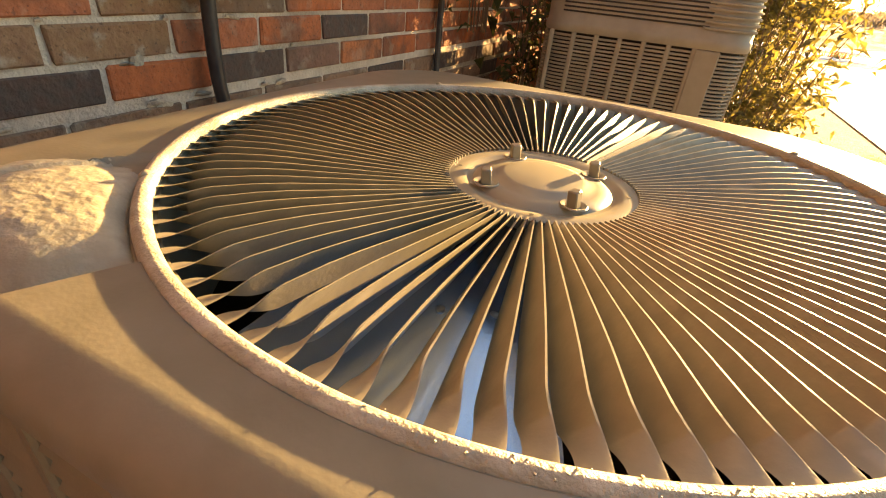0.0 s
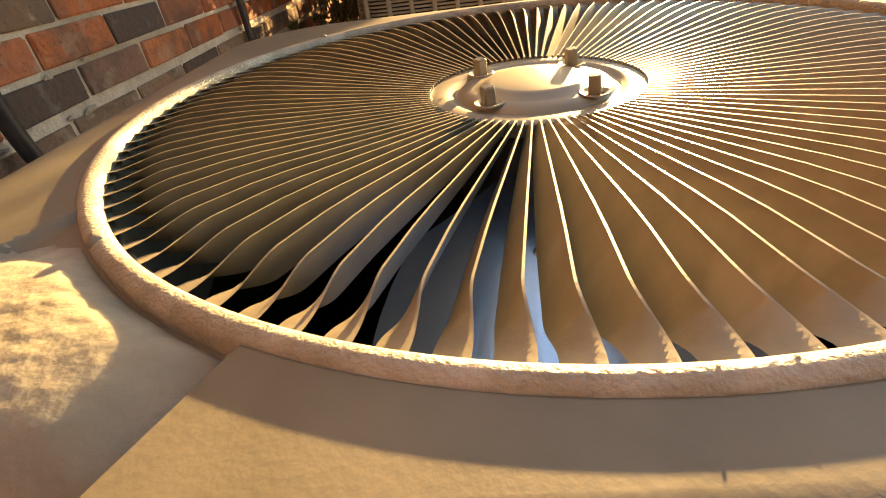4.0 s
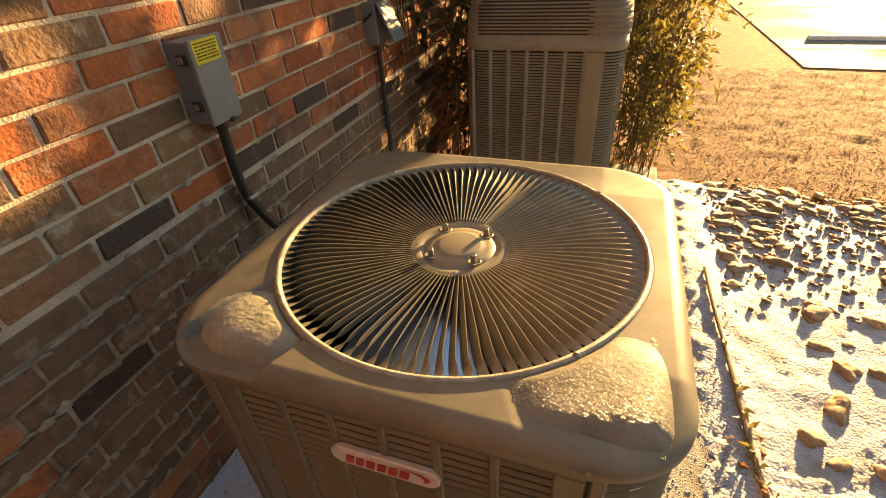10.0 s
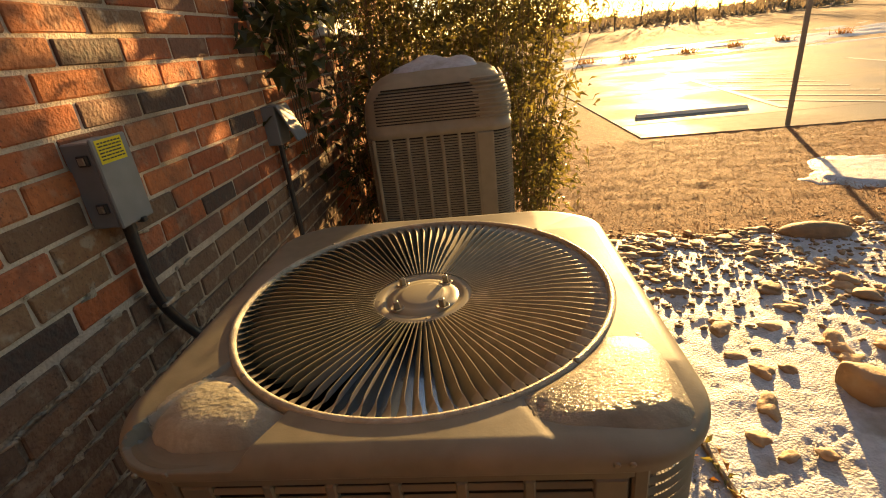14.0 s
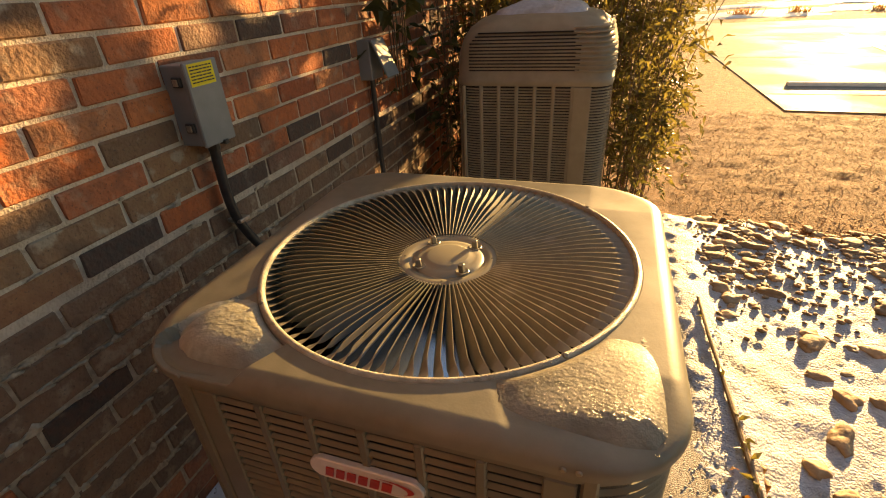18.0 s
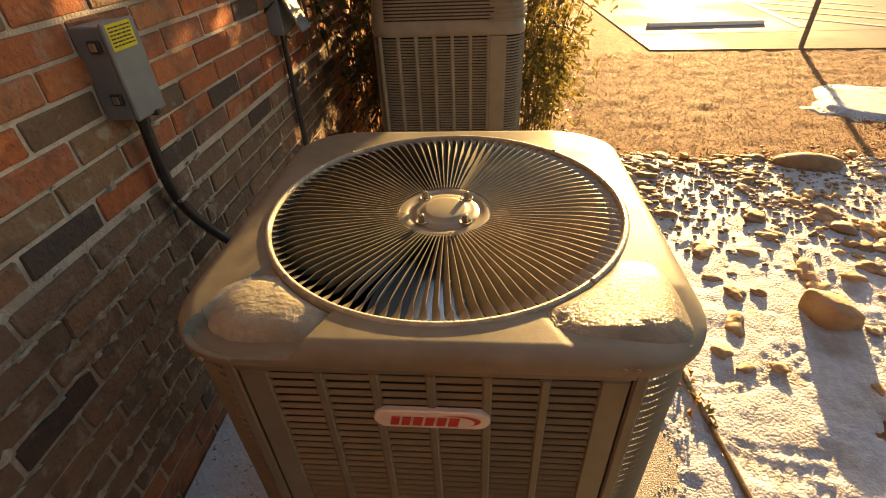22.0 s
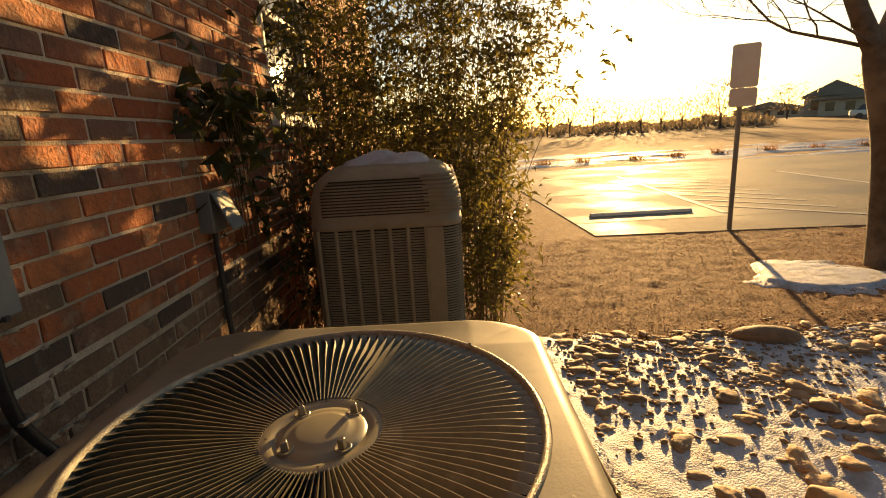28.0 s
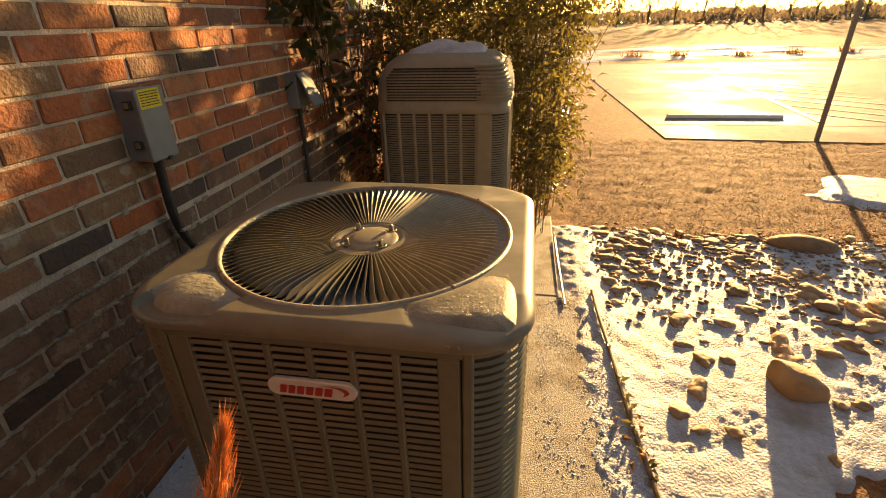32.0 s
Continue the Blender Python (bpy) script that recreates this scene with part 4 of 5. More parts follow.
b = Build().lathe([(0.0, 0.006), (0.004, 0.005), (0.0055, 0.0)], 8)
b.v = [(WALL_X + 0.03 + z, 0.314 + x, 0.7915 + y) for x, y, z in b.v]
part("screw", b, M_STEEL, strap)

box2 = thing("disconnect_box", (WALL_X, 1.27, 1.02), "grey weathered disconnect box with its cover hanging open", "electrical box")
b = Build()
b.bevel_box(WALL_X - 0.004, WALL_X + 0.055, 1.215, 1.325, 1.02, 1.18, 0.003)
part("box_body", b, M_BOX, box2)
b = Build()
m = Matrix.Translation((WALL_X + 0.06, 1.27, 1.18)) @ Matrix.Rotation(radians(-24), 4, "Y")
b.bevel_box(0.0, 0.010, -0.058, 0.058, -0.165, 0.0, 0.003, m)
part("cover", b, M_BOX, box2, "cover plate hanging open")
pipe2 = thing("conduit", (WALL_X + 0.03, 1.27, 0.5), "dark conduit running down the wall from the far box", "conduit")
part("tube", Build().tube(smooth_path([(WALL_X + 0.028, 1.265, 1.02), (WALL_X + 0.026, 1.268, 0.8), (WALL_X + 0.026, 1.27, 0.5), (WALL_X + 0.03, 1.28, 0.2), (WALL_X + 0.1, 1.4, 0.08)], 6), 0.0115, 10), M_CONDUIT, pipe2)


# ---- river rocks ----
def rock_mesh(seed, sx, sy, sz, rough=0.22, sub=2, blunt=0.95):
    bm = bmesh.new()
    bmesh.ops.create_icosphere(bm, subdivisions=sub, radius=1.0)
    for v in bm.verts:
        p = v.co.copy()
        k = 1 + rough * noise.noise(p * 1.1 + Vector((seed * 7.1, 0, 0))) + rough * 0.5 * noise.noise(p * 2.4 + Vector((0, seed * 3.3, 0))) + rough * 0.22 * noise.noise(p * 6.0 + Vector((seed * 1.7, 0, 2.0)))
        for ax in range(3):
            p[ax] = math.copysign(abs(p[ax]) ** blunt, p[ax])
        v.co = Vector((p.x * sx, p.y * sy, max(p.z, -0.7) * sz)) * k
    me = bpy.data.meshes.new("rock")
    bm.to_mesh(me)
    bm.free()
    me.materials.append(M_ROCK)
    me.shade_smooth()
    return me


rng = random.Random(11)
kinds = [rock_mesh(i + 1, 1.0, rng.uniform(0.5, 0.95), rng.uniform(0.22, 0.42), 0.5, 3) for i in range(12)]


def put_rock(x, y, size, turn, kind_, label="rounded tan river rock half sunk in snow", tilt=0.0):
    ob = new("rock", kinds[kind_])
    z = max(snow_z(x, y), ground_z(x, y))
    ob.matrix_world = pose(x, y, z + size * 0.04, tilt, tilt * 0.6, turn) @ Matrix.Scale(size, 4)
    return tagged(ob, label, "rock", "river rocks on the snow")


me = rock_mesh(31, 0.077, 0.080, 0.070, 0.14, 4, 0.62)
for v in me.vertices:
    # a leaning block: high and blunt on one flank, drawn out to a low tip on the other
    k = v.co.x / 0.088
    v.co.z *= 1.06 - 0.26 * k
    v.co.y += -0.022 * k
    v.co.x += 0.010 * max(0.0, k) ** 2 * (1 if v.co.z < 0.01 else 0.2)
boulder = new("boulder", me)
boulder.matrix_world = pose(1.470, 0.715, 0.034, 0, 0, 8)
tagged(boulder, "large smooth tan boulder on the snow", "rock")
boulder = new("boulder", rock_mesh(44, 0.20, 0.09, 0.06, 0.12, 3))
boulder.matrix_world = pose(2.15, 2.13, 0.02, 0, 0, -8)
tagged(boulder, "long flat tan boulder at the edge of the mulch", "rock")
for x, y, s in ((1.09, 0.66, 0.062), (1.53, 0.91, 0.055), (1.60, 0.64, 0.026), (1.68, 0.65, 0.032), (1.17, 0.86, 0.05), (1.11, 0.96, 0.042), (1.04, 0.44, 0.036), (0.98, 0.515, 0.034), (1.15, 0.44, 0.03),
                (1.44, 0.36, 0.03), (1.27, 0.86, 0.03), (1.16, 1.21, 0.04), (1.36, 1.16, 0.045), (1.72, 0.98, 0.05), (1.85, 1.05, 0.06)):
    put_rock(x, y, s, rng.uniform(0, 360), rng.randrange(12))
placed = [(1.46, 0.73, 0.16), (2.15, 2.13, 0.2)]
count = 0
while count < 284:
    x, y = rng.uniform(0.85, 3.3), rng.uniform(0.55, 2.32)
    dens = min(1.0, max(0.0, (y - 0.95) / 0.5)) * (0.45 + 0.75 * max(0, min(1, (y - 1.2) / 0.7))) + (0.35 if x > 1.75 else 0.0) * (y > 0.7)
    dens *= 0.42 + 1.5 * wob(x, y, 7, 2.6)
    s = 0.020 + 0.056 * rng.random() ** 1.7
    if rng.random() > dens or any(math.hypot(x - a, y - c) < (s + d) * 0.6 for a, c, d in placed):
        continue
    placed.append((x, y, s))
    put_rock(x, y, s, rng.uniform(0, 360), rng.randrange(12), tilt=rng.uniform(-9, 9))
    count += 1
# pebbles between the rocks
b = Build()
ico = rock_mesh(77, 1, 0.75, 0.36, 0.3, 1)
iv, ifc = [v.co.copy() for v in ico.vertices], [tuple(p.vertices) for p in ico.polygons]
for _ in range(1700):
    x, y = rng.uniform(0.8, 3.4), rng.gauss(1.85, 0.32)
    if not 0.6 < y < 2.5:
        continue
    s = 0.006 + 0.018 * rng.random() ** 1.6
    m = pose(x, y, max(snow_z(x, y), ground_z(x, y)) + s * 0.2, 0, 0, rng.uniform(0, 360)) @ Matrix.Scale(s, 4)
    b.add([m @ p for p in iv], ifc)
solid("pebbles", b, M_ROCK, "scattered small pebbles between the rocks", "pebbles", kind="stuff", smooth=60)

# crumbs of frozen snow on the pad beside the unit
b = Build()
for _ in range(9000):
    x, y = 0.80 - 0.36 * rng.random() ** 1.7, rng.uniform(-1.15, 1.24)
    if rng.random() > 0.45 + 1.6 * wob(x, y, 4, 6):
        continue
    s = 0.0014 + 0.0042 * rng.random() ** 2
    m = pose(x, y, max(0.030, snow_z(x, y)) + s * 0.1, 0, 0, rng.uniform(0, 360)) @ Matrix.Scale(s, 4)
    b.add([m @ p for p in iv], ifc)
solid("snow_crumbs", b, M_SNOW, "crumbs of frozen snow on the concrete pad", "snow", kind="stuff", smooth=60)

# bark chips on the mulch
M_CHIP = mat("bark_chip", (0.46, 0.215, 0.075), (0.20, 0.083, 0.028), 60, 0.85, 0, 0.3, 200, rand=0.5, island=True)
b = Build()
for _ in range(16000):
    x, y = rng.uniform(0.75, 5.2), 2.15 + 3.05 * rng.random() ** 1.15
    if x < 1.0 and y < 2.5:
        continue
    ln, wd = rng.uniform(0.004, 0.014), rng.uniform(0.0015, 0.004)
    m = pose(x, y, ground_z(x, y) + 0.006 + 0.006 * rng.random(), rng.uniform(-27, 27), rng.uniform(-27, 27), rng.uniform(0, 360))
    b.add([m @ Vector(p) for p in ((-ln, -wd, 0), (ln, -wd * 0.6, 0.001), (ln * 0.9, wd, 0), (-ln, wd * 0.8, 0.002))], [(0, 1, 2, 3)])
solid("bark_chips", b, M_CHIP, "loose bark chips of the mulch bed", "mulch", kind="stuff", smooth=0)


# ---- twig along the pad's edge, metal edging ----
def leaf_into(b, p, way, size, width, roll, rng_, bend=0.3):
    """A pointed leaf of four faces, folded along its rib."""
    way = Vector(way).normalized()
    side = way.cross(Vector((0, 0, 1)))
    if side.length < 0.05:
        side = Vector((1, 0, 0))
    side.normalize()
    side = Matrix.Rotation(roll, 3, way) @ side
    up = side.cross(way)
    p = Vector(p)
    tip = p + way * size - up * size * bend
    mid = p + way * size * 0.5 + up * size * 0.03
    l_, r_ = mid + side * width * 0.5 + up * width * 0.18, mid - side * width * 0.5 + up * width * 0.18
    b.add([p, l_, tip, mid, r_], [(0, 3, 1), (1, 3, 2), (0, 4, 3), (3, 4, 2)])


cane = thing("fallen_cane", (0.76, 0.6, 0.06), "long bare cane with a few leaves lying along the pad", "twig")
line = smooth_path([(0.745, 1.34, 0.044), (0.750, 1.10, 0.045), (0.765, 0.85, 0.042), (0.775, 0.62, 0.044), (0.785, 0.42, 0.040), (0.80, 0.25, 0.036), (0.815, 0.08, 0.034), (0.84, -0.2, 0.03)], 8)
M_CANE = mat("dry_cane", (0.27, 0.18, 0.105), (0.19, 0.12, 0.07), 40, 0.6, 0, 0.2, 150)
part("stem", Build().tube(line, [0.0075] * 20 + [0.009] * (len(line) - 20), 8), M_CANE, cane)
b = Build()
for i, p in enumerate(line):
    for _ in range(2 if 22 < i < 48 and i % 3 == 0 else 1 if i % 12 == 5 else 0):
        a = rng.uniform(0, 6.28)
        leaf_into(b, p, (math.cos(a), math.sin(a), 0.5), rng.uniform(0.03, 0.06), 0.018, rng.uniform(-1, 1), rng)
tagged(part("leaves", b, M_LEAF, cane, smooth=0), kind="stuff")
b = Build()
for _ in range(8):
    a = rng.uniform(0, 6.28)
    p = (0.785 + rng.uniform(-0.05, 0.05), 0.33 + rng.uniform(-0.12, 0.12), 0.036 + rng.uniform(0, 0.012))
    leaf_into(b, p, (math.cos(a), math.sin(a), 0.4), rng.uniform(0.03, 0.06), 0.02, rng.uniform(-1, 1), rng)
tagged(part("dead_leaves", b, M_LEAF_DRY, cane, smooth=0), kind="stuff")
edging = Build().tube([(0.575, 2.02, 0.038), (0.583, 1.6, 0.039), (0.592, 1.19, 0.038)], 0.0055, 8)
solid("metal_edging", edging, M_STEEL, "thin bright metal edging strip beside the pad", "edging", at=(0.58, 1.6, 0.05))

# dry red plume in front of the unit
plume = thing("dry_plume", (0.0, -0.66, 0.05), "dry orange-red grass plume on a thin stalk", "plant")
base = Vector((-0.25, -0.665, 0.03))
tipp = Vector((0.070, -0.652, 1.056))
part("stalk", Build().tube(smooth_path([base, base.lerp(tipp, 0.5) + Vector((-0.02, 0.0, 0)), base.lerp(tipp, 0.9)], 8), 0.003, 6), M_STRAW, plume)
b = Build()
axis = (tipp - base).normalized()
side = base.lerp(tipp, 0.78) + Vector((-0.035, 0.0, -0.015))
for i in range(1900):
    u = rng.random()
    if i % 5:
        p = base.lerp(tipp, 0.68 + 0.27 * u) + Vector((rng.gauss(0, 0.0165 * (1.08 - u)), rng.gauss(0, 0.0165 * (1.08 - u)), 0))
    else:
        p = base.lerp(side, 0.86 + 0.11 * u) + Vector((rng.gauss(-0.012, 0.006), rng.gauss(0, 0.006), 0))
    d = axis * rng.uniform(0.025, 0.055) + Vector((rng.gauss(0.0, 0.005), rng.gauss(0, 0.005), 0))
    s = Vector((rng.gauss(0, 1), rng.gauss(0, 1), 0)).normalized() * 0.0009
    b.add([p - s, p + s, p + d], [(0, 1, 2)])
q = Build()
for x, y, z, a, size in ((0.150, -0.60, 0.835, 0.0, 0.060), (0.150, -0.605, 0.830, 6.0, 0.052), (0.215, -0.60, 0.822, 0.2, 0.045), (0.19, -0.61, 0.815, 5.6, 0.04)):
    leaf_into(q, (x, y, z), (math.cos(a), 0.3, -0.25), size, size * 0.45, 0.9, rng, 0.5)
tagged(part("dry_leaves", q, M_BARK, plume, smooth=0), kind="stuff")
part("leaf_stem", Build().tube(smooth_path([(0.02, -0.66, 0.03), (0.12, -0.63, 0.5), (0.17, -0.60, 0.85)], 8), 0.002, 5), M_TWIG, plume)
tagged(part("bristles", b, M_STRAW, plume, smooth=0), kind="stuff")


# ---- shrubs ----
TAN_AZ, SLOPE = math.tan(radians(SUN_AZ)), math.tan(radians(SUN_EL)) / math.cos(radians(SUN_AZ))


def sun_shaft(p):
    """Whether a place in the foliage lies in one of the gaps through which low sun reaches the wall."""
    wy = p.y - (p.x - WALL_X) / TAN_AZ
    wz = p.z - (p.y - wy) * SLOPE
    if wy < 0.95 and wz > 1.2:
        return wob(wy * 4.6, wz * 8.5, 5) > 0.08
    if wy >= 0.95 and wz > 0.75:
        return wob(wy, wz, 8, 9.0) > 0.06
    return wob(wy, wz, 3, 6.5) > 0.12


def shrub(name, label, canes, leaf_m, leaf_size, per_cane, rng_, stem_m=M_TWIG, droop=0.3, broad=1.0):
    """canes: lists of points; leaves stand along the upper part of each, in bunches with gaps that let shafts of low sun through."""
    root = Vector(canes[0][0])
    t = thing(name, (root.x, root.y, 0.0), label, "shrub")
    st, lv = Build(), Build()
    for c in canes:
        ln = smooth_path(c, 6)
        k = len(ln)
        st.tube(ln, [0.0036 * (1 - 0.75 * i / k) for i in range(k)], 5)
        for _ in range(per_cane):
            u = rng_.random()
            i = min(k - 1, int((0.12 + 0.88 * u) * k))
            p = ln[i] + Vector((rng_.gauss(0, 0.085), rng_.gauss(0, 0.085), rng_.gauss(0, 0.07)))
            a = rng_.uniform(0, 6.283)
            way = Vector((math.cos(a), math.sin(a), rng_.uniform(-0.9, 0.5))).normalized()
            size = leaf_size * rng_.uniform(0.6, 1.3)
            if sun_shaft(p) or sun_shaft(p + way * size * 0.8):
                continue
            k_ = (p.z - 0.945) / SUN_WAY.z
            if abs(p.x - SUN_WAY.x * k_) < 0.45 and abs(p.y - SUN_WAY.y * k_) < 0.45 and rng_.random() < 0.93:
                continue
            leaf_into(lv, p, way, size, leaf_size * rng_.uniform(0.22, 0.42) * broad, rng_.uniform(-1.2, 1.2), rng_, droop)
    tagged(part("cane_clump", st, stem_m, t, "thin brown canes"), kind="stuff")
    part("crown", lv, leaf_m, t, "dense pointed leaves", 0)
    return t


rng = random.Random(5)
canes = []
for _ in range(230):
    x, y = rng.uniform(-0.72, 0.60), rng.uniform(2.3, 4.3)
    h = rng.uniform(1.7, 3.7)
    lean = rng.uniform(-0.2, 0.35) + 0.38 * (x + 0.15)
    canes.append([(x, y, -0.03), (x + 0.15 * lean, y + rng.uniform(-0.1, 0.1), h * 0.35), (x + 0.6 * lean, y + rng.uniform(-0.15, 0.15), h * 0.7), (x + 1.5 * lean, y + rng.uniform(-0.2, 0.2), h)])
shrub("bamboo_shrub", "tall olive-green bamboo-like shrub behind the units", canes, M_LEAF, 0.07, 310, rng)
canes = []
for _ in range(26):
    x, y = rng.uniform(-0.70, -0.46), rng.uniform(1.75, 2.5)
    h = rng.uniform(1.0, 2.5)
    canes.append([(x, y, 0.0), (x + rng.uniform(-0.05, 0.06), y - 0.05, h * 0.4), (x + rng.uniform(-0.1, 0.12), y - rng.uniform(0.0, 0.2), h * 0.75), (x + rng.uniform(-0.1, 0.25), y - rng.uniform(0.0, 0.35), h)])
shrub("evergreen_shrub", "dark evergreen shrub squeezed between wall and unit", canes, M_LEAF_DARK, 0.075, 85, rng)
canes = []
for _ in range(30):
    x, y = rng.uniform(0.36, 0.54), rng.uniform(2.0, 3.0)
    h = rng.uniform(0.5, 1.15)
    a = rng.uniform(-0.1, 0.2)
    canes.append([(x, y, -0.02), (x + 0.2 * a, y, h * 0.5), (x + 0.7 * a, y - 0.05, h * 0.85), (x + 1.2 * a, y - 0.1, h)])
shrub("nandina_shrub", "leafy green shrub with yellow tips beside the tall unit", canes, M_LEAF, 0.07, 55, rng)
canes = []
for _ in range(9):
    x, y = rng.uniform(-0.76, -0.68), rng.uniform(1.5, 1.75)
    canes.append([(x, y, 0.9), (x + 0.04, y - 0.12, 1.25), (x + 0.08, y - 0.25, 1.50), (x + 0.12, y - rng.uniform(0.25, 0.5), 1.50 + rng.uniform(-0.12, 0.12))])
shrub("evergreen_shrub", "dark broad-leaved branch reaching along the wall", canes, M_LEAF_DARK, 0.085, 40, rng, droop=0.5, broad=2.2)

# ---- street sign ----
M_SIGN = mat("sign_back", (0.62, 0.58, 0.52), (0.68, 0.64, 0.58), 8, 0.5, 0.1, 0.05, 100)
SX, SY = 3.73, 5.25
sign = thing("parking_sign", (SX, SY, -0.03), "parking sign seen from behind on a steel post", "sign")
b = Build()
b.box(SX - 0.023, SX + 0.023, SY - 0.015, SY + 0.015, -0.05, 1.98)
M_POST = mat("galvanised_post", (0.24, 0.20, 0.16), (0.19, 0.16, 0.13), 30, 0.55, 0.2, 0.1, 200)
part("post", b, M_POST, sign, "brown steel post")


def plate(x, y, z0, z1, wv, r):
    lp = []
    for cx, cz, a0 in ((1, 1, 0), (-1, 1, 90), (-1, -1, 180), (1, -1, 270)):
        for i in range(5):
            a = radians(a0 + 22.5 * i)
            lp.append((cx * (wv / 2 - r) + r * math.cos(a), (z0 + z1) / 2 + cz * ((z1 - z0) / 2 - r) + r * math.sin(a)))
    q = Build()
    rot = pose(x, y, 0, 0, 0, -25)
    q.rings([[rot @ Vector((u, d, v)) for u, v in lp] for d in (0.0, 0.004)], True)
    return q


part("sign_plate", plate(SX, SY - 0.045, 1.70, 2.185, 0.285, 0.03), M_SIGN, sign)
part("lower_plate", plate(SX, SY - 0.045, 1.485, 1.697, 0.285, 0.03), M_SIGN, sign)


# ---- bare tree ----
def limb(b, p, d, length, r, depth, rng_):
    p, d = Vector(p), Vector(d).normalized()
    pts, rad = [p], [r]
    n = 6
    for i in range(n):
        d = (d + Vector((rng_.gauss(0, 0.13), rng_.gauss(0, 0.13), rng_.gauss(0.03, 0.10)))).normalized()
        p = p + d * length / n
        pts.append(p)
        rad.append(r * (1 - 0.62 * (i + 1) / n))
    b.tube(pts, rad, 9 if depth < 2 else 5)
    if depth >= 5:
        return
    for i in range(2, n + 1):
        for _ in range(1 if i < n else 2):
            side = Vector((rng_.gauss(0, 1), rng_.gauss(0, 1), rng_.gauss(0.25, 0.6))).normalized()
            limb(b, pts[i], d * 0.75 + side * 0.75, length * rng_.uniform(0.45, 0.7), max(rad[i] * rng_.uniform(0.5, 0.75), 0.0025), depth + 1 if i == n else depth + 2, rng_)


rng = random.Random(23)
TX, TY = 4.05, 3.50
tree = thing("bare_tree", (TX, TY, -0.08), "bare winter tree with a forked trunk", "tree")
b = Build()
b.tube(smooth_path([(TX + 0.03, TY, -0.12), (TX + 0.01, TY, 0.05), (TX - 0.03, TY, 0.5), (TX - 0.10, TY, 1.15), (TX - 0.30, TY, 1.90)], 6),
       [0.18, 0.15, 0.135, 0.128, 0.123, 0.12, 0.118, 0.116, 0.114, 0.112, 0.11, 0.11, 0.11, 0.11, 0.11, 0.112, 0.114, 0.116, 0.118, 0.12, 0.122, 0.124, 0.124, 0.12, 0.10], 16)
part("trunk", b, M_BARK, tree, "smooth grey-brown trunk", 60)
b = Build()
fork = Vector((TX - 0.28, TY, 1.84))
for d, ln, r in (((-0.75, 0.15, 0.72), 2.0, 0.08), ((-0.9, 0.1, 0.42), 1.2, 0.017), ((0.15, -0.1, 1.0), 1.7, 0.085), ((0.85, -0.35, 0.55), 1.5, 0.07), ((-0.9, -0.3, 0.25), 0.9, 0.012)):
    limb(b, fork + Vector((d[0] * 0.05, d[1] * 0.05, 0)), d, ln, r, 1, rng)
part("branchwork", b, M_BARK, tree, "spreading bare branches", 60)


# ---- far side of the road ----
def at_far(az, dist):
    return Vector((0.15 + dist * math.sin(radians(az)), -0.54 + dist * math.cos(radians(az)), 0))


M_WALL_FAR = mat("far_siding", (0.42, 0.36, 0.29), (0.37, 0.31, 0.25), 0.5, 0.8, 0, 0)
M_ROOF_FAR = mat("far_roof", (0.22, 0.19, 0.165), (0.18, 0.15, 0.13), 0.5, 0.85, 0, 0)


def house(az, dist, wv, dp, h, rh, label):
    c = at_far(az, dist)
    z0 = ground_z(c.x, c.y) - 0.3
    t = thing("house", (c.x, c.y, z0), label, "house", "houses across the road")
    m = Matrix.Translation((c.x, c.y, z0)) @ Matrix.Rotation(radians(-az), 4, "Z")
    b = Build()
    b.box(-wv / 2, wv / 2, -dp / 2, dp / 2, 0, h, m)
    part("wall", b, M_WALL_FAR, t, smooth=0)
    b = Build()
    e = 0.5
    b.add([m @ Vector(p) for p in ((-wv / 2 - e, -dp / 2 - e, h - 0.2), (wv / 2 + e, -dp / 2 - e, h - 0.2), (wv / 2 + e, dp / 2 + e, h - 0.2), (-wv / 2 - e, dp / 2 + e, h - 0.2), (0, -dp / 2 - e, h + rh), (0, dp / 2 + e, h + rh))],
          [(0, 1, 4), (2, 3, 5), (1, 2, 5, 4), (3, 0, 4, 5), (0, 3, 2, 1)])
    part("roof", b, M_ROOF_FAR, t, smooth=0)
    for i in range(int(wv // 2.2)):
        x = -wv / 2 + 1.3 + 2.2 * i
        b = Build()
        b.box(x - 0.5, x + 0.5, -dp / 2 - 0.06, -dp / 2 + 0.02, h * 0.35, h * 0.8, m)
        part("window", b, M_GLASS, t, smooth=0)


house(38.4, 95, 7.0, 9, 3.2, 1.9, "tan gabled house on the rise across the road")
house(42.5, 92, 16.0, 9, 2.6, 1.3, "long low building on the rise across the road")
house(48.5, 90, 8.0, 9, 3.6, 2.2, "brown gabled house across the road")
house(54.5, 95, 14.0, 9, 3.0, 1.8, "brown house far across the road")
house(33.5, 120, 12.0, 9, 2.2, 1.2, "low grey house far across the road")

M_CAR = mat("white_car_paint", (0.62, 0.61, 0.60), (0.56, 0.55, 0.54), 1.0, 0.3, 0, 0)
cp = at_far(41.3, 72)
car_z = ground_z(cp.x, cp.y)
car = thing("car", (cp.x, cp.y, car_z), "white car parked on the rise across the road", "car")
cm = Matrix.Translation((cp.x, cp.y, car_z)) @ Matrix.Rotation(radians(-35), 4, "Z")
b = Build()
b.bevel_box(-2.2, 2.2, -0.85, 0.85, 0.32, 0.95, 0.12, cm)
part("body", b, M_CAR, car)
b = Build()
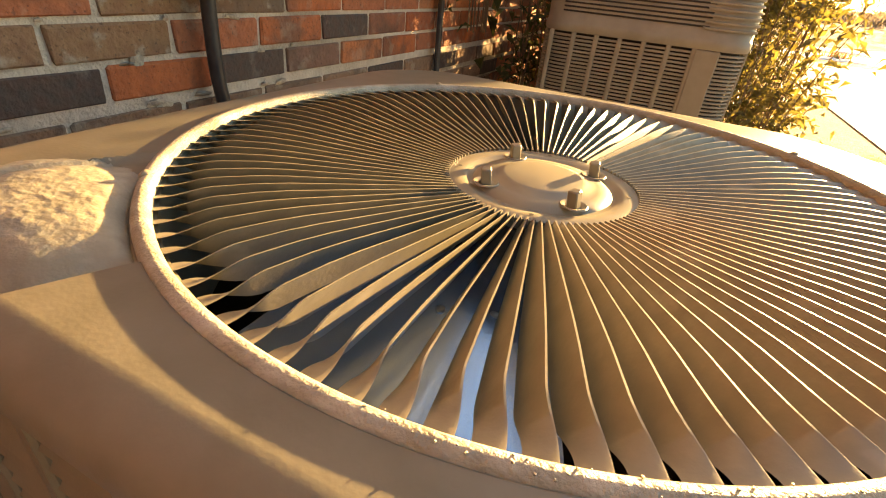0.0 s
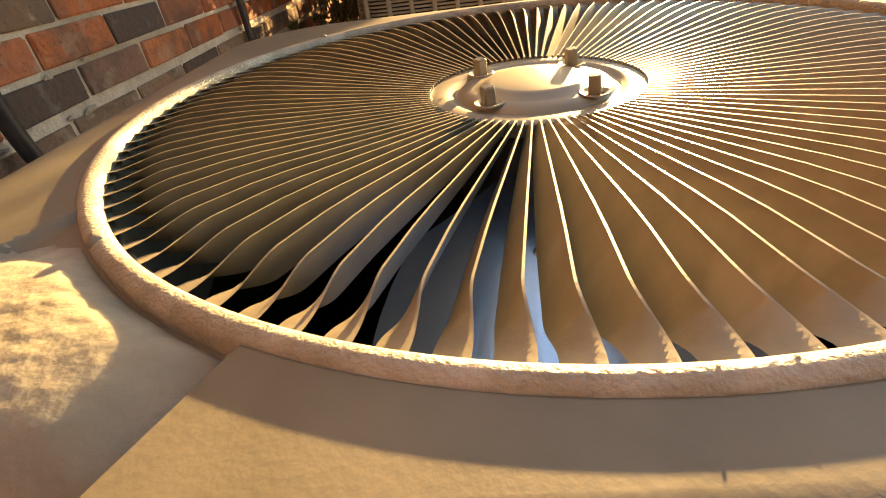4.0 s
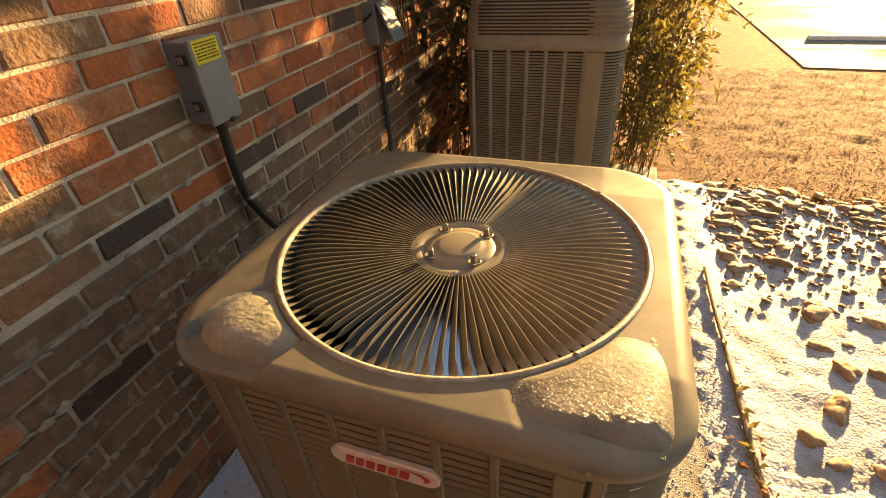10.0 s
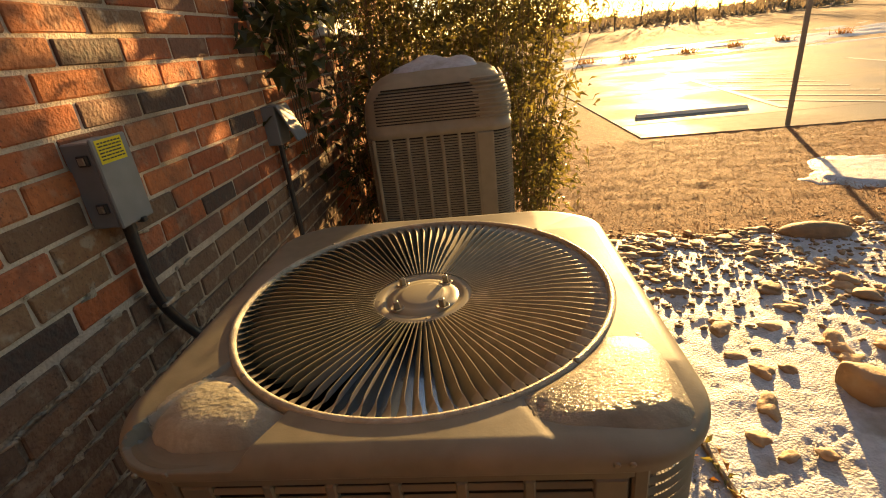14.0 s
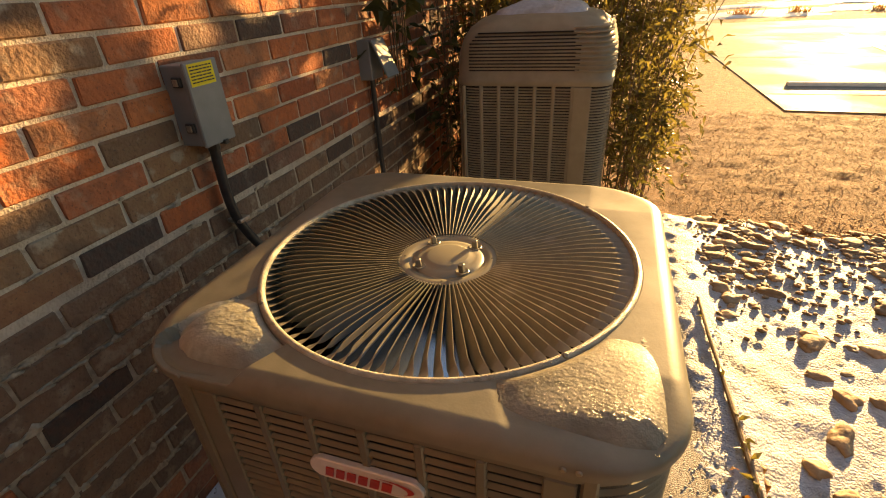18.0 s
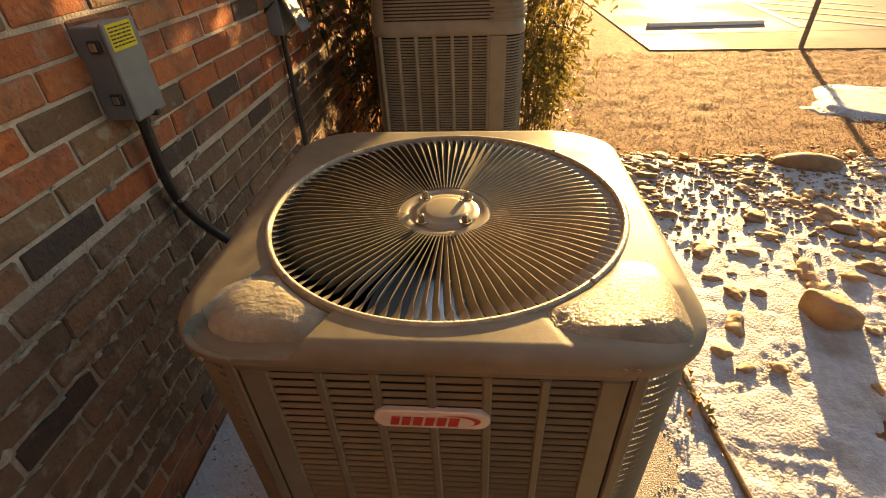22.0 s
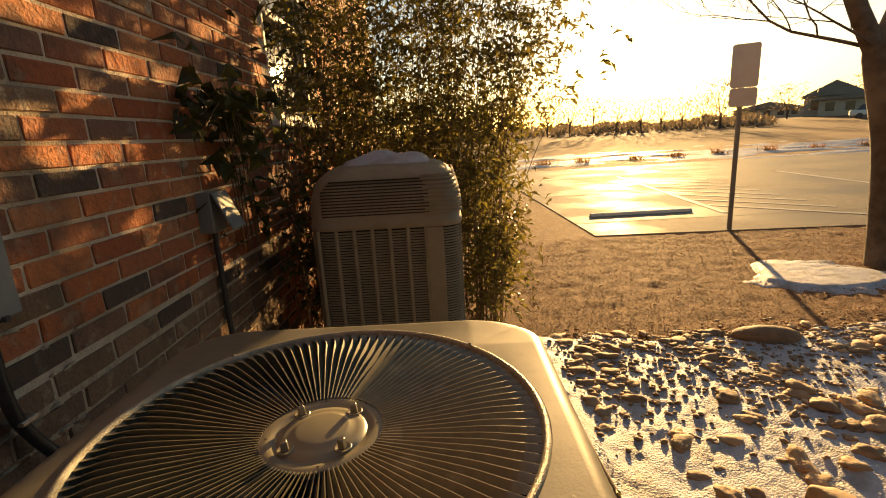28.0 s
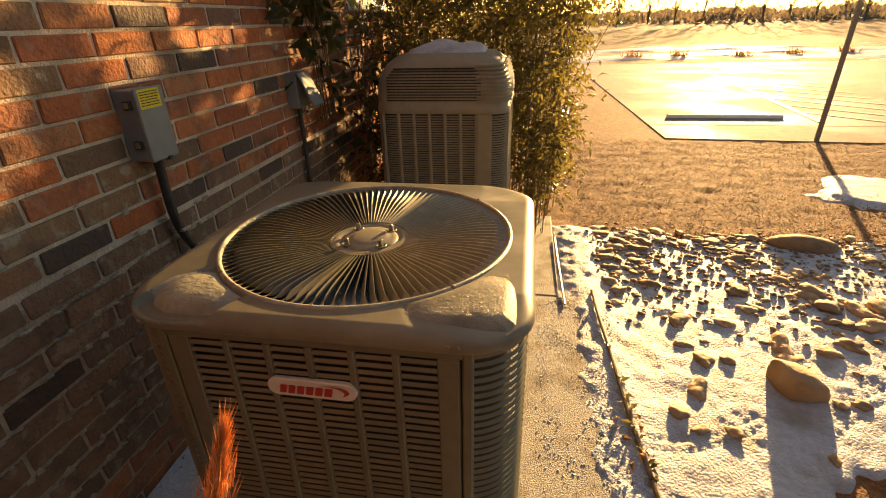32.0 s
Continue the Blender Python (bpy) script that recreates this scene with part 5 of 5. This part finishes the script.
b.add([cm @ Vector(p) for p in ((-1.6, -0.75, 0.94), (1.2, -0.75, 0.94), (1.2, 0.75, 0.94), (-1.6, 0.75, 0.94), (-1.2, -0.62, 1.5), (0.5, -0.62, 1.5), (0.5, 0.62, 1.5), (-1.2, 0.62, 1.5))], [(4, 5, 6, 7), (0, 1, 5, 4), (1, 2, 6, 5), (2, 3, 7, 6), (3, 0, 4, 7)])
part("cabin", b, M_GLASS, car, "dark glass cabin")
for sx in (-1.35, 1.35):
    for sy in (-0.86, 0.66):
        b = Build().lathe([(0.0, 0.0), (0.30, 0.0), (0.33, 0.04), (0.33, 0.16), (0.30, 0.2), (0.0, 0.2)], 18)
        b.v = [tuple(cm @ Vector((sx + x, sy + z, 0.33 + y))) for x, y, z in b.v]
        part("wheel", b, M_MOTOR, car)

rng = random.Random(9)


def far_tree(az, dist, h, rng_):
    c = at_far(az, dist)
    z0 = ground_z(c.x, c.y) - 0.2
    t = thing("far_tree", (c.x, c.y, z0), "leafless brown tree in the distance", "tree", "far trees")
    b = Build()
    for k in range(5):
        d = Vector((rng_.gauss(0, 0.35), rng_.gauss(0, 0.35), 1))
        b.tube([Vector((c.x, c.y, z0)), Vector((c.x, c.y, z0 + h * 0.3)) + d * h * 0.05, Vector((c.x, c.y, z0 + h * 0.3)) + d * h * 0.55], [0.06, 0.045, 0.015], 5)
    part("trunk", b, M_FAR_WOOD, t)
    b = Build()
    for _ in range(420):
        p = Vector((rng_.gauss(0, 0.26), rng_.gauss(0, 0.26), rng_.uniform(0.25, 1.0)))
        p = Vector((c.x + p.x * h * (1.2 - abs(p.z - 0.6)), c.y + p.y * h * (1.2 - abs(p.z - 0.6)), z0 + p.z * h))
        d = Vector((rng_.gauss(0, 1), rng_.gauss(0, 1), rng_.gauss(0.5, 1))).normalized() * h * 0.07
        s = Vector((rng_.gauss(0, 1), rng_.gauss(0, 1), rng_.gauss(0, 1))).normalized() * h * 0.012
        b.add([p - s, p + s, p + d + s * 0.4, p + d - s * 0.4], [(0, 1, 2, 3)])
    part("crown", b, M_FAR_WOOD, t, smooth=0)


for az, dist, h in ((5, 60, 5), (9, 55, 4.6), (12, 62, 5.5), (14.5, 58, 4.4), (17, 64, 4.6), (19.5, 70, 4.6), (22, 66, 4.2), (24, 72, 4.2), (26, 68, 4.0), (28, 75, 4.4), (29.5, 60, 5.2), (31, 80, 4.8), (35, 85, 5.0), (40.5, 100, 6.0), (45.5, 98, 6.5), (51, 90, 6.5), (-3, 50, 6)):
    far_tree(az, dist, h, rng)
b = Build()
for _ in range(9000):
    az, dist = rng.uniform(-14, 34), rng.uniform(62, 110)
    c = at_far(az, dist)
    p = Vector((c.x, c.y, ground_z(c.x, c.y) + rng.uniform(-0.3, 0.5) + 0.7 * wob(az, 0, 3, 0.4)))
    d = Vector((rng.gauss(0, 0.35), rng.gauss(0, 0.35), rng.uniform(0.3, 0.8)))
    s = Vector((rng.gauss(0, 0.13), rng.gauss(0, 0.13), 0))
    b.add([p - s, p + s, p + d], [(0, 1, 2)])
solid("far_scrub", b, M_FAR_WOOD, "brown leafless scrub along the horizon", "scrub", kind="stuff", smooth=0)
for k, (z0, z1) in enumerate(((14.6, 12.4), (11.6, 11.2), (10.7, 10.3))):
    a, c = at_far(-30, 70), at_far(75, 62)
    a.z, c.z = z0 + 1.6, z1 + 1.6
    pts = [a.lerp(c, i / 14) - Vector((0, 0, 1.1 * math.sin(math.pi * i / 14))) for i in range(15)]
    solid("power_line", Build().tube(pts, 0.03, 4), M_CONDUIT, "thin dark overhead power line", "cable", "power lines", at=tuple(a))
for az, dist in ((-30, 70), (75, 62)):
    c = at_far(az, dist)
    b = Build().tube([(c.x, c.y, ground_z(c.x, c.y) - 0.5), (c.x, c.y, 18.5)], 0.14, 8)
    solid("utility_pole", b, M_BARK, "wooden utility pole carrying the lines", "pole", at=(c.x, c.y, 0))
# tufts on the verge
b = Build()
for k in range(14):
    c = Vector((4.0 + 1.9 * k + rng.uniform(-0.4, 0.4), 18.3 + 0.12 * k * 1.5 + rng.uniform(-0.4, 0.4), 0))
    z0 = max(ground_z(c.x, c.y), verge_z(c.x, c.y)) - 0.02
    for _ in range(60):
        p = c + Vector((rng.gauss(0, 0.16), rng.gauss(0, 0.16), z0))
        d = Vector((rng.gauss(0, 0.1), rng.gauss(0, 0.1), rng.uniform(0.1, 0.3)))
        s = Vector((0.015, rng.uniform(-0.015, 0.015), 0))
        b.add([p - s, p + s, p + d], [(0, 1, 2)])
solid("grass_tufts", b, M_LEAF_DRY, "dry grass tufts standing out of the snowy verge", "grass", kind="stuff", smooth=0)


# ---- bricks ----
def brick_mesh(ln, seed):
    b = Build()
    h = (COURSE - JOINT) / 2
    b.bevel_box(-0.05, 0.0, -ln / 2, ln / 2, -h, h, 0.0035)
    r = random.Random(seed)
    b.v = [(x + (r.uniform(-0.0012, 0.0012) if x > -0.02 else 0), y + r.uniform(-0.0022, 0.0022), z + r.uniform(-0.0019, 0.0019)) for x, y, z in b.v]
    return b


brick_kinds = {m: [brick_mesh(MODULE - JOINT, i).mesh("brick", m, 0) for i in range(6)] for m in (M_BRICK, M_BRICK_GREY, M_BRICK_LOW, M_BRICK_DARK)}
DARK_ONES = ((0.765, 0.943), (0.425, 0.876), (0.88, 0.808), (0.55, 1.28), (1.2, 1.41), (0.35, 0.60))
rng = random.Random(2)
far_bricks = Build()
for k in range(-15, 32):
    zc = 0.9725 - (COURSE - JOINT) / 2 + COURSE * k - (0.019 if k < -2 else 0.012 if k == -2 else 0)
    j = -13
    while True:
        y = -0.004 + MODULE * (j + ((0.41 if k > -1 else 0.36) if k % 2 else 0.0)) + MODULE / 2
        j += 1
        if y > 6.4:
            break
        out = rng.uniform(-0.0018, 0.0018)
        if 2.15 < y < 3.25 and 1.44 < zc < 2.78:
            continue
        m = pose(WALL_X + out, y, zc, rng.uniform(-0.5, 0.5), 0, rng.uniform(-0.4, 0.4))
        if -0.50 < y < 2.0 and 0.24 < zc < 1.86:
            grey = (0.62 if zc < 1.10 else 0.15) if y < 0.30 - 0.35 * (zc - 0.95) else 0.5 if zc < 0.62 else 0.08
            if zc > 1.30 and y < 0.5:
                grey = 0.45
            # nearly all bricks below 0.80 take the darker brown clay
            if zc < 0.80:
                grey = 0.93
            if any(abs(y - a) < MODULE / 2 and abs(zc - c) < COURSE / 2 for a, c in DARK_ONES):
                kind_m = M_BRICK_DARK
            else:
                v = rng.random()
                kind_m = (M_BRICK_GREY if zc > 0.80 else M_BRICK_LOW) if v < grey else M_BRICK_DARK if v > 0.955 else M_BRICK
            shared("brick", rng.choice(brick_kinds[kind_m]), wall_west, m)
        else:
            q = brick_mesh(MODULE - JOINT, rng.randrange(6))
            far_bricks.add([m @ Vector(p) for p in q.v], q.f)
# the lower courses: their darker brown mortar, squeezed out of the joints in lumps
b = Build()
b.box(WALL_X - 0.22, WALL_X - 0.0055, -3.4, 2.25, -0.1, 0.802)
part("lower_joints", b, M_MORTAR_LOW, wall_west, "rough brown mortar of the lower courses", 0)
b = Build()
lump = rock_mesh(91, 1, 1, 1, 0.5, 1)
lv_, lf_ = [v.co.copy() for v in lump.vertices], [tuple(p.vertices) for p in lump.polygons]
for _ in range(620):
    k = rng.randrange(-11, 1)
    zj = 0.9725 + JOINT / 2 + COURSE * k - (0.019 if k < -2 else 0.012 if k == -2 else 0)
    y = rng.uniform(-0.9, 0.55)
    if rng.random() < (0.75 if k > -3 else 0.0):
        continue
    big = rng.random() < 0.12
    sy, sz = (rng.uniform(0.010, 0.020), rng.uniform(0.009, 0.016)) if big else (rng.uniform(0.006, 0.028), rng.uniform(0.003, 0.007))
    m = pose(WALL_X - 0.001, y, zj + rng.uniform(-0.006, 0.004), rng.uniform(-12, 12)) @ Matrix.Diagonal((rng.uniform(0.002, 0.006), sy, sz, 1))
    b.add([m @ p for p in lv_], lf_)
tagged(part("mortar_lumps", b, M_MORTAR_LOW, wall_west, "lumps of squeezed-out mortar", 60), kind="stuff")
tagged(part("far_bricks", far_bricks, M_BRICK_FAR, wall_west, smooth=0), kind="stuff")
